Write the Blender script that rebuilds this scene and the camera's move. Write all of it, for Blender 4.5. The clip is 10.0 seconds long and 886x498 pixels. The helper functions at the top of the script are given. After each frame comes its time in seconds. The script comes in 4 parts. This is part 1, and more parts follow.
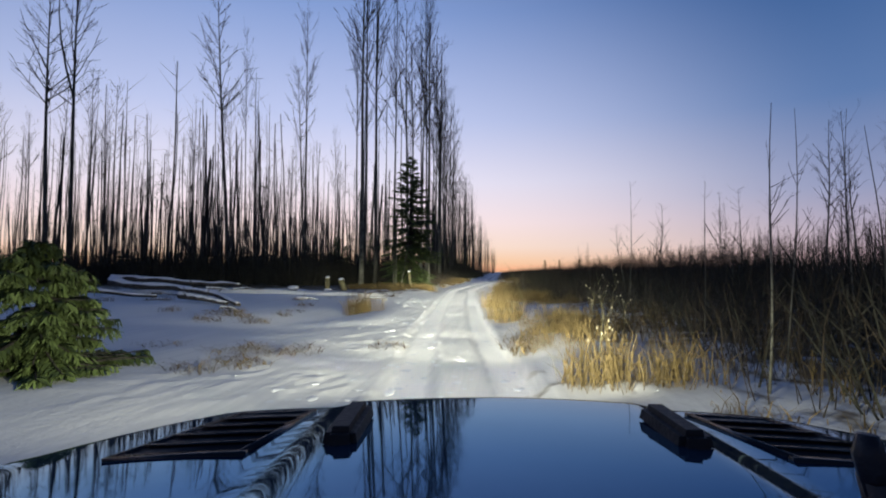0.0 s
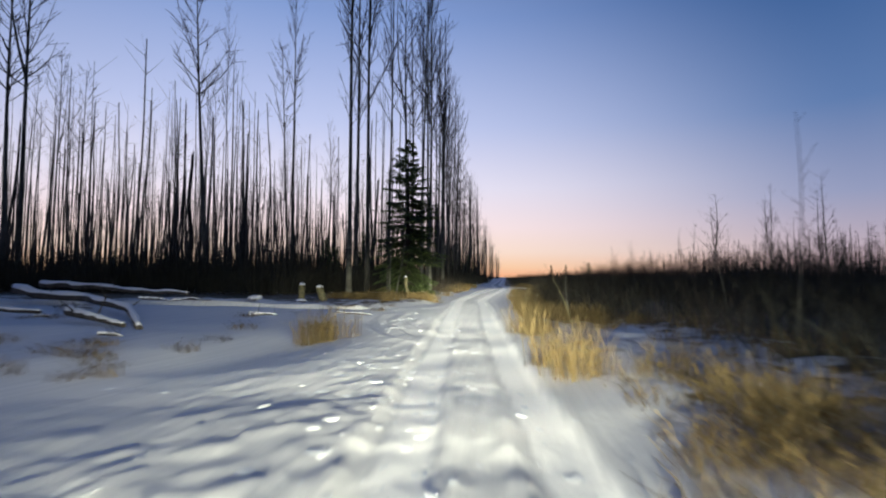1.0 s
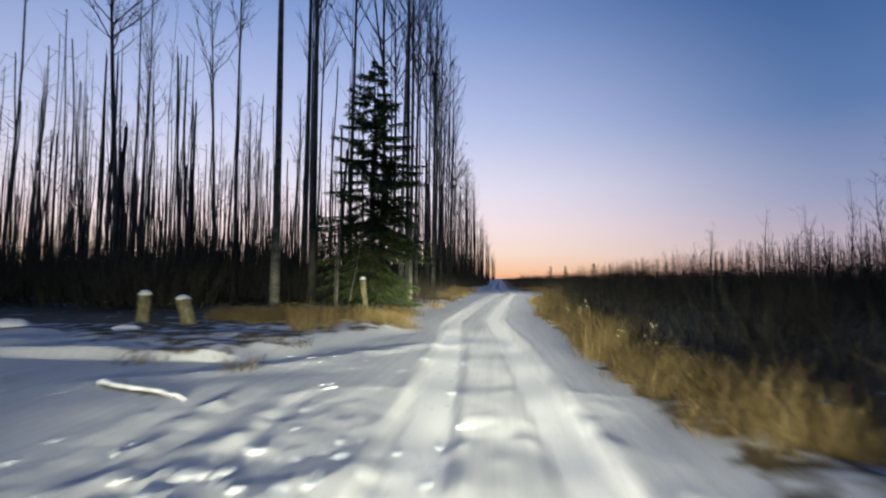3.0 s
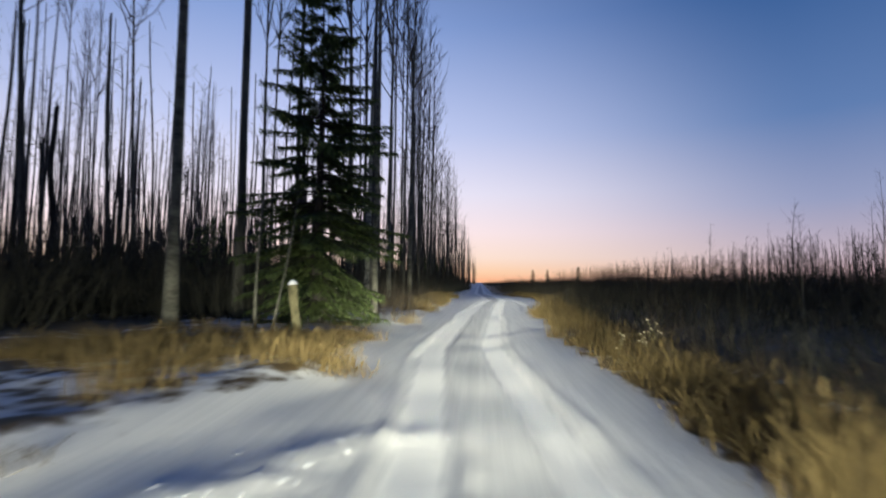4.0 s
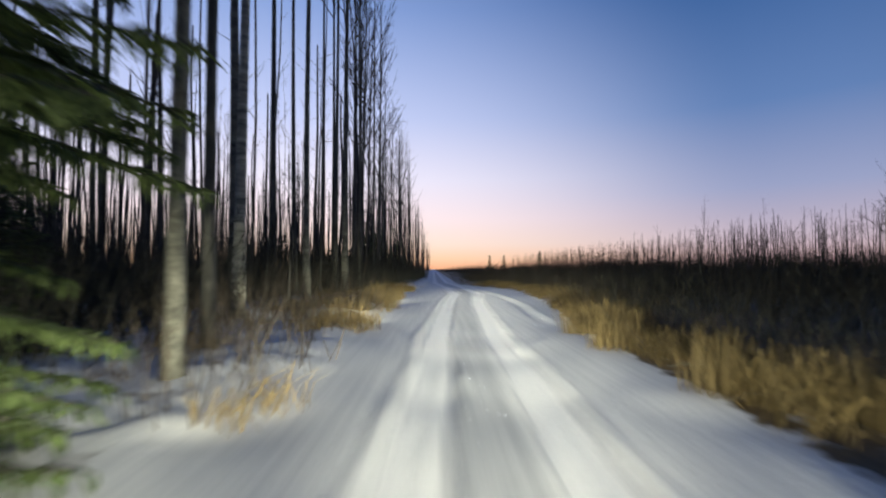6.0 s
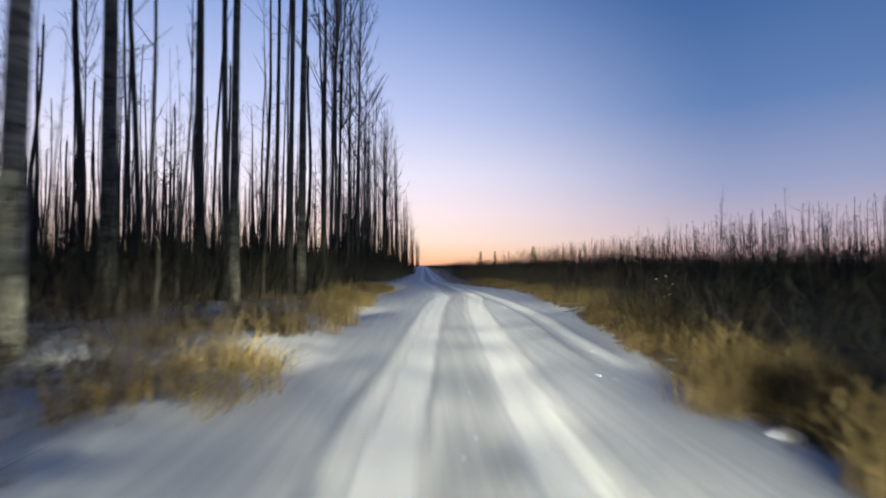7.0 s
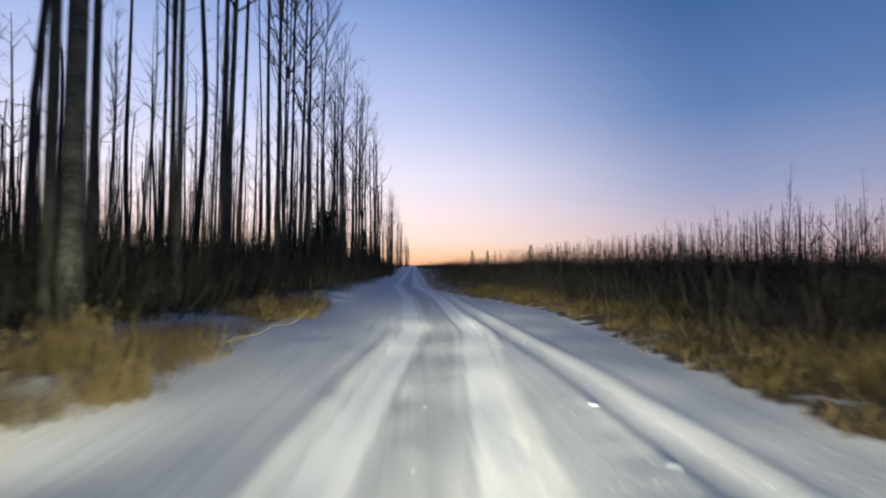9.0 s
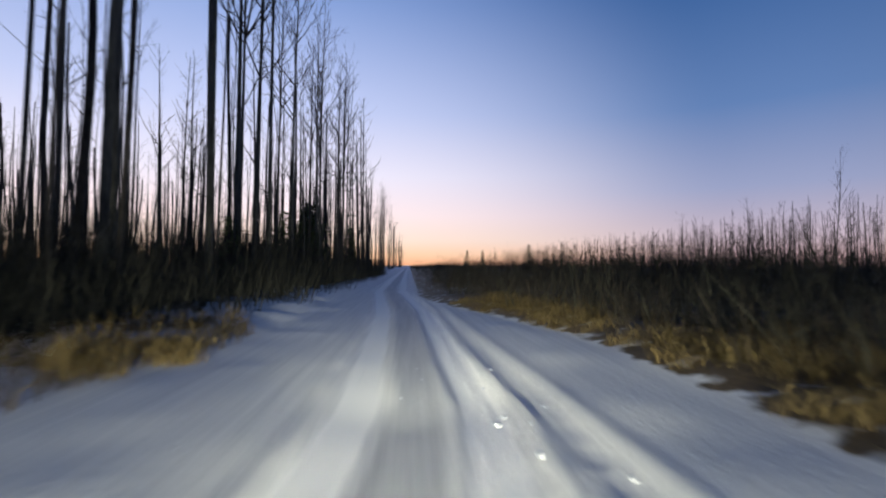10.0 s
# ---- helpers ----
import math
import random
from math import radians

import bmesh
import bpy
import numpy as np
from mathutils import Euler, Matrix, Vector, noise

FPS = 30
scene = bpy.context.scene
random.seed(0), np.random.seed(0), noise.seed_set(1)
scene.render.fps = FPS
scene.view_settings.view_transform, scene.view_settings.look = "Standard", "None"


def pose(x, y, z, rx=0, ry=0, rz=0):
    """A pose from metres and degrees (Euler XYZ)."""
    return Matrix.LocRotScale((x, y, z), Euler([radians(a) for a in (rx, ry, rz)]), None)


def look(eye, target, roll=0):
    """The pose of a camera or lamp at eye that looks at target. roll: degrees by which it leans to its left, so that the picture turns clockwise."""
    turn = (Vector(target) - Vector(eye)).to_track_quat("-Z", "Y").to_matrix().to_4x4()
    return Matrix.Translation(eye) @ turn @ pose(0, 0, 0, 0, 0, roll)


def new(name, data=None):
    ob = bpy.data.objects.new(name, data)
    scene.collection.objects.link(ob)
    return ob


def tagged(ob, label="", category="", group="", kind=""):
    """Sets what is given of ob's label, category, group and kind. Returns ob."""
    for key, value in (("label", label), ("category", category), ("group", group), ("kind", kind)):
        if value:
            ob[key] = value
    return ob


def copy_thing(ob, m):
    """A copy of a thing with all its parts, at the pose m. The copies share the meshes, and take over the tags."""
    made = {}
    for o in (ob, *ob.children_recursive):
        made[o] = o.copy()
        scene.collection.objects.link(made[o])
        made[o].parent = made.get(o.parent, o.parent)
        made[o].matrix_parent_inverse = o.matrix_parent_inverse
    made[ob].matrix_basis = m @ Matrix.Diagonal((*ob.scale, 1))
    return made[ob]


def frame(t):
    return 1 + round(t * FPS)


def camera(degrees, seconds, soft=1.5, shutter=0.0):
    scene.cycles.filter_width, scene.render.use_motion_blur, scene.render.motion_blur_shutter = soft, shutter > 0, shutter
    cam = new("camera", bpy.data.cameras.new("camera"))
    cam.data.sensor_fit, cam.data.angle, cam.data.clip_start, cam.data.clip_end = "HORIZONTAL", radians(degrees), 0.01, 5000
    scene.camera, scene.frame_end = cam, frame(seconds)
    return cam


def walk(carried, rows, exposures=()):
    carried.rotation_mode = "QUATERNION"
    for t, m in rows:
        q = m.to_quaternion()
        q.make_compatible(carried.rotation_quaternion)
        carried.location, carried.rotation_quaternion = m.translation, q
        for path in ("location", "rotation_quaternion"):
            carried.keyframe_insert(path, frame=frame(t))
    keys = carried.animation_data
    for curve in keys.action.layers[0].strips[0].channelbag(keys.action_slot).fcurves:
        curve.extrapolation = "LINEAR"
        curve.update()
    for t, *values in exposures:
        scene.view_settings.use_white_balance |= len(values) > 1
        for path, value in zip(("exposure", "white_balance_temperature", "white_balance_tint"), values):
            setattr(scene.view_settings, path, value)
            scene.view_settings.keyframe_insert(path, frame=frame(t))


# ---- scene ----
# ---------------------------------------------------------------- camera
cam = camera(85.0, 10.0, soft=2.0, shutter=0.6)
PATH = [
    (0, pose(2.479, -0.004, 1.669, 92.68, -0.21, 7.02)),
    (0.034, pose(2.479, 0.0, 1.669, 92.68, -0.21, 7.02)),
    (0.5, pose(1.954, 3.876, 1.685, 92.99, -0.21, 7.35)),
    (1, pose(1.461, 7.734, 1.698, 93.28, -0.29, 7.40)),
    (1.5, pose(1.019, 11.540, 1.748, 93.17, -0.28, 7.45)),
    (2, pose(0.598, 15.229, 1.740, 93.37, -0.13, 7.37)),
    (3.5, pose(-0.288, 26.031, 1.720, 93.50, -0.58, 5.91)),
    (4, pose(-0.618, 29.518, 1.739, 93.91, -0.45, 4.45)),
    (4.5, pose(-0.958, 33.010, 1.771, 93.87, 0.25, 2.79)),
    (5, pose(-1.379, 36.362, 1.715, 93.20, 0.59, 1.42)),
    (5.5, pose(-1.546, 39.817, 1.727, 92.75, 0.51, -0.03)),
    (7, pose(-1.100, 50.700, 1.737, 91.91, 0.19, -2.23)),
    (7.5, pose(-0.908, 54.322, 1.716, 91.98, 0.15, -2.76)),
    (8, pose(-0.676, 57.950, 1.697, 91.92, 0.14, -3.02)),
    (8.5, pose(-0.381, 61.556, 1.675, 92.02, 0.15, -3.09)),
    (9, pose(0.079, 65.062, 1.689, 91.88, -0.00, -3.33)),
    (9.5, pose(0.417, 68.484, 1.755, 91.80, -0.13, -3.37)),
    (10, pose(0.652, 71.896, 1.717, 91.93, -0.13, -4.01)),
]
walk(cam, PATH, [(0, 0.0), (3.5, 0.0), (4.5, 0.12), (7, 0.15), (10, 0.15)])

# ---------------------------------------------------------------- small tools
RNG = np.random.default_rng(7)


def lin(r, g, b):
    """A colour given in 8-bit display values, as linear light."""
    return tuple(((c / 255) / 12.92 if c < 10 else ((c / 255 + 0.055) / 1.055) ** 2.4) for c in (r, g, b)) + (1.0,)


def smooth(a, b, x):
    u = np.clip((x - a) / (b - a), 0, 1)
    return u * u * (3 - 2 * u)


def lattice(x, y, seed):
    """Value noise in the plane, 0 to 1, one unit a cell."""
    xi, yi = np.floor(x).astype(np.int64), np.floor(y).astype(np.int64)
    u, v = x - xi, y - yi
    u, v = u * u * (3 - 2 * u), v * v * (3 - 2 * v)

    def h(a, b):
        n = (a * 374761393 + b * 668265263 + seed * 974634777) & 0xFFFFFFFF
        n = ((n ^ (n >> 13)) * 1274126177) & 0xFFFFFFFF
        return ((n ^ (n >> 16)) & 0xFFFF) / 65535.0

    return (h(xi, yi) * (1 - u) + h(xi + 1, yi) * u) * (1 - v) + (h(xi, yi + 1) * (1 - u) + h(xi + 1, yi + 1) * u) * v


# ---------------------------------------------------------------- the lane's plan (x of each line, along y)
def right_edge(y):
    return np.interp(y, (-20, 16, 24, 34, 38, 43, 47, 51, 56, 60, 64, 69, 73, 78, 83, 88, 92, 98, 3000), (2.9, 2.6, 2.1, 1.9, 1.9, 1.9, 2.1, 2.4, 2.5, 3.0, 3.7, 4.1, 4.4, 4.8, 4.6, 3.7, 2.4, 1.1, 0.9))


def left_edge(y):
    return np.interp(y, (-20, 28, 32, 38, 43, 50, 60, 70, 77, 83, 88, 100, 3000), (-40, -40, -5.0, -2.7, -3.5, -3.2, -3.3, -3.4, -3.6, -3.1, -2.8, -2.5, -2.4))


def track_mid(y):
    return np.interp(y, (-20, 0, 16, 26, 43, 56, 68, 78, 90, 105, 200), (4.6, 2.6, 0.9, 0.1, -1.1, -0.6, 0.0, 0.8, 0.5, -0.6, -0.8))


def height(x, y):
    """The lie of the snow."""
    x, y = np.asarray(x, float), np.asarray(y, float)
    near = smooth(260, 120, np.hypot(x, y - 40))
    wob = 0.25 * (lattice(x * 0 + 3.3, y * 0.25, 5) - 0.5)
    d = x - track_mid(y) - wob
    lane = smooth(3.0, 1.5, np.abs(d)) * smooth(26, 34, y)
    z = (0.10 * (lattice(x * 0.22, y * 0.22, 1) - 0.5) + 0.035 * (lattice(x * 0.9, y * 0.9, 2) - 0.5)) * (1 - 0.75 * lane)
    # worn twin ruts with a ridge between them and thrown-up rims
    for off, w, deep in ((-0.78, 0.34, 0.075), (0.78, 0.27, 0.075)):
        e = np.abs(d - off)
        z = z - deep * smooth(w + 0.12, w - 0.06, e) * (0.8 + 0.4 * lattice(x * 2, y * 0.5, 8))
        z = z + 0.035 * np.exp(-((e - w - 0.16) / 0.09) ** 2) * lattice(x * 3, y * 1.7, 9)
    # narrow grooves left by other tyres
    for off, deep, sd in ((-1.12, 0.022, 21), (-0.55, 0.018, 22), (0.5, 0.02, 23), (1.12, 0.03, 24), (1.38, 0.02, 25), (-1.5, 0.014, 26), (0.72, 0.022, 27), (0.9, 0.02, 28), (-0.85, 0.018, 29)):
        g = d - off - 0.22 * (lattice(y * 0 + off, y * 0.11, sd) - 0.5)
        z = z - deep * smooth(0.07, 0.03, np.abs(g)) * smooth(0.25, 0.6, lattice(y * 0 + 1.7, y * 0.35, sd + 10)) * smooth(30, 36, y)
    # a second track that swings along the right side of the wide part
    d2 = x - np.interp(y, (58, 66, 74, 84, 96), (2.0, 2.55, 2.5, 2.0, 1.6))
    on = smooth(58, 61, y) * smooth(98, 88, y)
    z = z - on * 0.05 * smooth(0.30, 0.08, np.abs(d2)) + on * 0.03 * np.exp(-((d2 - 0.4) / 0.14) ** 2)
    # trodden, clodded snow in the clearing and along the crown
    clod = lattice(x * 3.9, y * 2.6, 11) * lattice(x * 8.3, y * 5.6, 12)
    field = smooth(33, 27, y) * smooth(4, 7, y) * smooth(-7, -1.5, x) * smooth(2.4, 1.6, x)
    z = z + 0.022 * field * smooth(0.26, 0.40, clod) * (1 - 0.85 * smooth(0.36, 0.22, np.abs(np.abs(d) - 0.78)))
    crown = smooth(0.5, 0.2, np.abs(d)) * smooth(36, 40, y) * smooth(110, 90, y)
    z = z + 0.014 * crown * smooth(0.36, 0.62, clod)
    foot = np.exp(-((x - 1.75 - 0.05 * (y - 64)) / 0.16) ** 2) * smooth(60, 63, y) * smooth(84, 76, y)
    z = z - 0.018 * foot * smooth(0.1, 0.6, np.sin(y * 9.0))
    # the ploughed rim of a side trail that joins from the left
    bx = np.interp(y, (29.4, 31.2, 31.9, 33.3, 34.8, 35.4), (-6.8, -4.8, -4.1, -3.0, -2.0, -1.4))
    z = z + 0.045 * np.exp(-((x - bx) / 0.5) ** 2) * smooth(28.5, 30.5, y) * smooth(36.0, 35.0, y) * (0.2 + 0.7 * lattice(x * 1.7, y * 1.7, 14) + 0.9 * lattice(x * 4.3, y * 4.3, 41))
    # furrows that swing off the lane into the clearing, with broken crust thrown out of them
    for off, deep, rim in ((0.0, 0.05, 0.075), (0.75, 0.035, 0.045), (-0.8, 0.03, 0.05)):
        ax = np.interp(y, (21.5, 23.1, 25.2, 27.2, 29.0), (-1.0, -1.8, -2.8, -3.4, -3.6)) - off
        fur = smooth(21.0, 22.5, y) * smooth(30.5, 28.5, y)
        z = z - fur * deep * smooth(0.2, 0.06, np.abs(x - ax)) + fur * rim * np.exp(-((x - ax + 0.26) / 0.12) ** 2) * (0.3 + 1.4 * lattice(x * 3.1, y * 3.1, 42) * lattice(x * 6.7, y * 6.7, 43))
    crust = np.exp(-((x + 2.5) / 1.5) ** 2 - ((y - 25.4) / 2.4) ** 2) + 0.7 * np.exp(-((x + 0.4) / 1.6) ** 2 - ((y - 13.0) / 5.0) ** 2)
    z = z + 0.03 * crust * smooth(0.46, 0.54, lattice(x * 2.9, y * 3.8, 44)) * (0.4 + lattice(x * 6.0, y * 6.0, 45))
    # rougher, slightly raised verges
    verge = smooth(-0.2, 1.2, x - right_edge(y)) + smooth(-0.2, 1.4, left_edge(y) - x)
    z = z + verge * (0.10 + 0.16 * lattice(x * 0.8, y * 0.8, 15) + 0.08 * lattice(x * 2.2, y * 2.2, 16))
    # a ditch runs below the shoulder of the lane
    z = z - 0.85 * np.exp(-((x - right_edge(y) - 2.8) / 1.7) ** 2) * smooth(24, 32, y) * smooth(66, 56, y)
    # the clearing dips a little beside the lane
    z = z - 0.34 * np.exp(-((x + 4.8) / 2.0) ** 2 - ((y - 20.8) / 5.5) ** 2)
    far_left = smooth(-8, -14, x) * smooth(40, 30, y)
    z = z + far_left * 0.35 * (lattice(x * 0.3, y * 0.3, 17) - 0.35)
    return z * near


def h1(x, y):
    return float(height(np.array([x]), np.array([y]))[0])


# ---------------------------------------------------------------- sky and light
world = bpy.data.worlds.new("dusk")
scene.world = world
world.use_nodes = True


def dusk_sky(nt):
    """Afterglow: warm at the horizon below the set sun, lavender above it, deep blue overhead and away from it."""
    N, L = nt.nodes, nt.links
    N.clear()
    tc = N.new("ShaderNodeTexCoord")
    sep = N.new("ShaderNodeSeparateXYZ")
    L.new(tc.outputs["Generated"], sep.inputs[0])
    dot = N.new("ShaderNodeVectorMath")
    dot.operation = "DOT_PRODUCT"
    L.new(tc.outputs["Generated"], dot.inputs[0])
    a = radians(SUN_LEFT)
    dot.inputs[1].default_value = (-math.sin(a), math.cos(a), 0)
    side = N.new("ShaderNodeMapRange")
    side.inputs["From Min"].default_value, side.inputs["From Max"].default_value = SIDE
    side.interpolation_type = "SMOOTHSTEP"
    L.new(dot.outputs["Value"], side.inputs["Value"])
    up = N.new("ShaderNodeMapRange")
    up.inputs["From Min"].default_value, up.inputs["From Max"].default_value = -0.05, 1.0
    L.new(sep.outputs["Z"], up.inputs["Value"])

    def ramp(stops):
        r = N.new("ShaderNodeValToRGB")
        while len(r.color_ramp.elements) < len(stops):
            r.color_ramp.elements.new(0.5)
        for e, (z, c) in zip(r.color_ramp.elements, stops):
            e.position, e.color = (z + 0.05) / 1.05, lin(*c)
        L.new(up.outputs[0], r.inputs[0])
        return r

    glow, away = ramp(GLOW), ramp(AWAY)
    mix = N.new("ShaderNodeMix")
    mix.data_type = "RGBA"
    L.new(side.outputs[0], mix.inputs[0])
    L.new(away.outputs[0], mix.inputs[6])
    L.new(glow.outputs[0], mix.inputs[7])
    bg = N.new("ShaderNodeBackground")
    out = N.new("ShaderNodeOutputWorld")
    L.new(mix.outputs[2], bg.inputs[0])
    L.new(bg.outputs[0], out.inputs[0])
    back = N.new("ShaderNodeMapRange")
    back.inputs["From Min"].default_value, back.inputs["From Max"].default_value = -0.7, 0.4
    back.inputs["To Min"].default_value, back.inputs["To Max"].default_value = 0.5, 1.0
    L.new(dot.outputs["Value"], back.inputs["Value"])
    L.new(back.outputs[0], bg.inputs[1])


SUN_LEFT = 24
SIDE = (0.5, 1.0)
GLOW = [(-0.05, (120, 90, 80)), (0.0, (250, 178, 134)), (0.02, (254, 208, 168)), (0.05, (254, 226, 208)), (0.10, (252, 231, 232)), (0.18, (234, 229, 246)),
        (0.30, (194, 204, 241)), (0.48, (142, 167, 221)), (0.8, (72, 97, 152)), (1.0, (54, 76, 127))]
AWAY = [(-0.05, (72, 66, 74)), (0.0, (206, 168, 164)), (0.05, (190, 173, 185)), (0.14, (148, 156, 190)), (0.28, (94, 124, 174)),
        (0.48, (54, 92, 148)), (0.8, (44, 70, 118)), (1.0, (40, 62, 108))]
dusk_sky(world.node_tree)

# spots added along the lane, without fixtures, standing in for the vehicle's dipped headlamps
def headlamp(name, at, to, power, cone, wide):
    # a bare spot lamp, its cone widened sideways by scale
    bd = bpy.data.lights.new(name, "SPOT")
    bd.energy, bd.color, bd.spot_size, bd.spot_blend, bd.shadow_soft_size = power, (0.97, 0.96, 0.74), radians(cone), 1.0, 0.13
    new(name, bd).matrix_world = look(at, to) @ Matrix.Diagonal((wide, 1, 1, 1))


# added beam spots hanging every 3.1 m, aimed ahead along the ruts
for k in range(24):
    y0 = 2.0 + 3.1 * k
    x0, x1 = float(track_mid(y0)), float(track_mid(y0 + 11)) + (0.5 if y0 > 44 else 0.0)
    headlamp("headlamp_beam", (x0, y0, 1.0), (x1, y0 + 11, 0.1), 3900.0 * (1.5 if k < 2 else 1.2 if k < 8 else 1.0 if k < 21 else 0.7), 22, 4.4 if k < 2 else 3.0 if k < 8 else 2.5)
# more added spots, without fixtures, for low wide spill on both sides
SPILL_Y = (2, 12, 24, 36, 46, 56, 66)
SPILL_LEFT = (3200, 3000, 1400, 2200, 2000, 3000, 3000)
SPILL_RIGHT = (1200, 700, 1000, 1000, 1600, 1800, 1300)
for y0, to_left, to_right in zip(SPILL_Y, SPILL_LEFT, SPILL_RIGHT):
    x0 = float(track_mid(y0))
    headlamp("headlamp_spill", (x0, y0, 1.1), (x0 - 9.0, y0 + 9.0, 0.1), to_left, 26, 4.0)
    headlamp("headlamp_spill", (x0, y0, 1.1), (x0 + 9.0, y0 + 9.0, 0.1), to_right, 26, 4.0)


# ---------------------------------------------------------------- materials
def material(name, c1, c2, rough=0.8, scale=4.0, bump=0.0, bump_scale=30.0, stretch=(1, 1, 1), metal=0.0, vary=0.0, island=False, trans=0.0):
    """Two-tone procedural surface: a broad and a fine noise mix the colours, with relief, and a drift from thing to thing."""
    m = bpy.data.materials.new(name)
    m.use_nodes = True
    N, L = m.node_tree.nodes, m.node_tree.links
    b = N["Principled BSDF"]
    tc = N.new("ShaderNodeTexCoord")
    mp = N.new("ShaderNodeMapping")
    mp.inputs["Scale"].default_value = stretch
    L.new(tc.outputs["Object"], mp.inputs[0])
    n1, n2 = N.new("ShaderNodeTexNoise"), N.new("ShaderNodeTexNoise")
    n1.inputs["Scale"].default_value, n2.inputs["Scale"].default_value = scale, bump_scale
    n1.inputs["Detail"].default_value, n2.inputs["Detail"].default_value = 4, 3
    L.new(mp.outputs[0], n1.inputs[0])
    L.new(mp.outputs[0], n2.inputs[0])
    add = N.new("ShaderNodeMath")
    add.operation = "MULTIPLY_ADD"
    L.new(n2.outputs["Fac"], add.inputs[0])
    add.inputs[1].default_value = 0.5
    L.new(n1.outputs["Fac"], add.inputs[2])
    mr = N.new("ShaderNodeMapRange")
    mr.inputs["From Min"].default_value, mr.inputs["From Max"].default_value = 0.5, 1.0
    L.new(add.outputs[0], mr.inputs["Value"])
    mix = N.new("ShaderNodeMix")
    mix.data_type = "RGBA"
    mix.inputs[6].default_value, mix.inputs[7].default_value = (*c1, 1), (*c2, 1)
    L.new(mr.outputs[0], mix.inputs[0])
    col = mix.outputs[2]
    if vary:
        hsv = N.new("ShaderNodeHueSaturation")
        if island:
            src = N.new("ShaderNodeNewGeometry").outputs["Random Per Island"]
        else:
            src = N.new("ShaderNodeObjectInfo").outputs["Random"]
        r = N.new("ShaderNodeMapRange")
        r.inputs["To Min"].default_value, r.inputs["To Max"].default_value = 1 - vary, 1 + vary
        L.new(src, r.inputs["Value"])
        L.new(r.outputs[0], hsv.inputs["Value"])
        L.new(col, hsv.inputs["Color"])
        col = hsv.outputs[0]
    L.new(col, b.inputs["Base Color"])
    b.inputs["Roughness"].default_value, b.inputs["Metallic"].default_value = rough, metal
    b.inputs["Specular IOR Level"].default_value = 0.3
    if bump:
        bp = N.new("ShaderNodeBump")
        bp.inputs["Strength"].default_value, bp.inputs["Distance"].default_value = bump, 0.02
        L.new(n2.outputs["Fac"], bp.inputs["Height"])
        L.new(bp.outputs[0], b.inputs["Normal"])
    return m


M_BARK = material("aspen_bark", (0.03, 0.03, 0.026), (0.15, 0.145, 0.12), 0.85, 1.6, 0.5, 9, (1, 1, 0.35), vary=0.25)
M_BIRCH = material("pale_bark", (0.04, 0.04, 0.034), (0.2, 0.195, 0.155), 0.8, 2.2, 0.4, 11, (0.6, 0.6, 1.6), vary=0.15)
M_WHITE = material("birch_bark", (0.03, 0.03, 0.026), (0.42, 0.41, 0.34), 0.75, 2.6, 0.4, 5, (0.35, 0.35, 2.6))
M_CHAR = material("weathered_dead_wood", (0.02, 0.018, 0.016), (0.09, 0.08, 0.07), 0.9, 2.0, 0.5, 14, (1, 1, 0.25), vary=0.3)
M_TWIG = material("twig_bark", (0.025, 0.02, 0.018), (0.07, 0.055, 0.045), 0.9, 3.0, vary=0.3, island=True)
M_SHRUB = material("willow_stems", (0.018, 0.015, 0.012), (0.06, 0.046, 0.032), 0.9, 1.2, vary=0.45, island=True)
M_DARKBUSH = material("dense_undergrowth", (0.014, 0.015, 0.013), (0.044, 0.042, 0.031), 0.95, 0.8, vary=0.4, island=True)
M_GRASS = material("dry_straw", (0.06, 0.043, 0.016), (0.175, 0.125, 0.05), 0.75, 0.7, vary=0.35, island=True)
M_NEEDLE = material("spruce_needles", (0.046, 0.068, 0.022), (0.098, 0.135, 0.042), 0.7, 2.0, vary=0.35, island=True)
M_WOOD = material("grey_post_wood", (0.045, 0.042, 0.02), (0.25, 0.225, 0.125), 0.9, 5.0, 0.9, 26, (1.5, 1.5, 0.7))
M_CUT = material("cut_wood", (0.42, 0.36, 0.24), (0.6, 0.53, 0.38), 0.8, 8.0, 0.3, 30)
M_PAINT = material("dark_blue_paint", (0.085, 0.14, 0.225), (0.1, 0.16, 0.255), 0.04, 3.0, metal=0.75)
M_PAINT.node_tree.nodes["Principled BSDF"].inputs["Specular Tint"].default_value = (0.5, 0.78, 1.0, 1)
M_RUBBER = material("black_rubber", (0.010, 0.010, 0.011), (0.022, 0.022, 0.024), 0.6, 12.0, 0.2, 60)
M_PLASTIC = material("black_plastic", (0.012, 0.012, 0.014), (0.025, 0.025, 0.03), 0.45, 9.0, 0.2, 80)
M_GLOSS = material("satin_black_plastic", (0.010, 0.011, 0.014), (0.02, 0.021, 0.026), 0.22, 9.0, 0.1, 80)
M_STEEL = material("wheel_steel", (0.18, 0.18, 0.19), (0.3, 0.3, 0.31), 0.4, 6.0, metal=1.0)
M_LENS = material("lamp_glass", (0.55, 0.55, 0.55), (0.7, 0.7, 0.7), 0.1, 6.0)
pb = M_PAINT.node_tree.nodes["Principled BSDF"]
pb.inputs["Coat Weight"].default_value, pb.inputs["Coat Roughness"].default_value, pb.inputs["Specular IOR Level"].default_value = 0.0, 0.03, 0.5


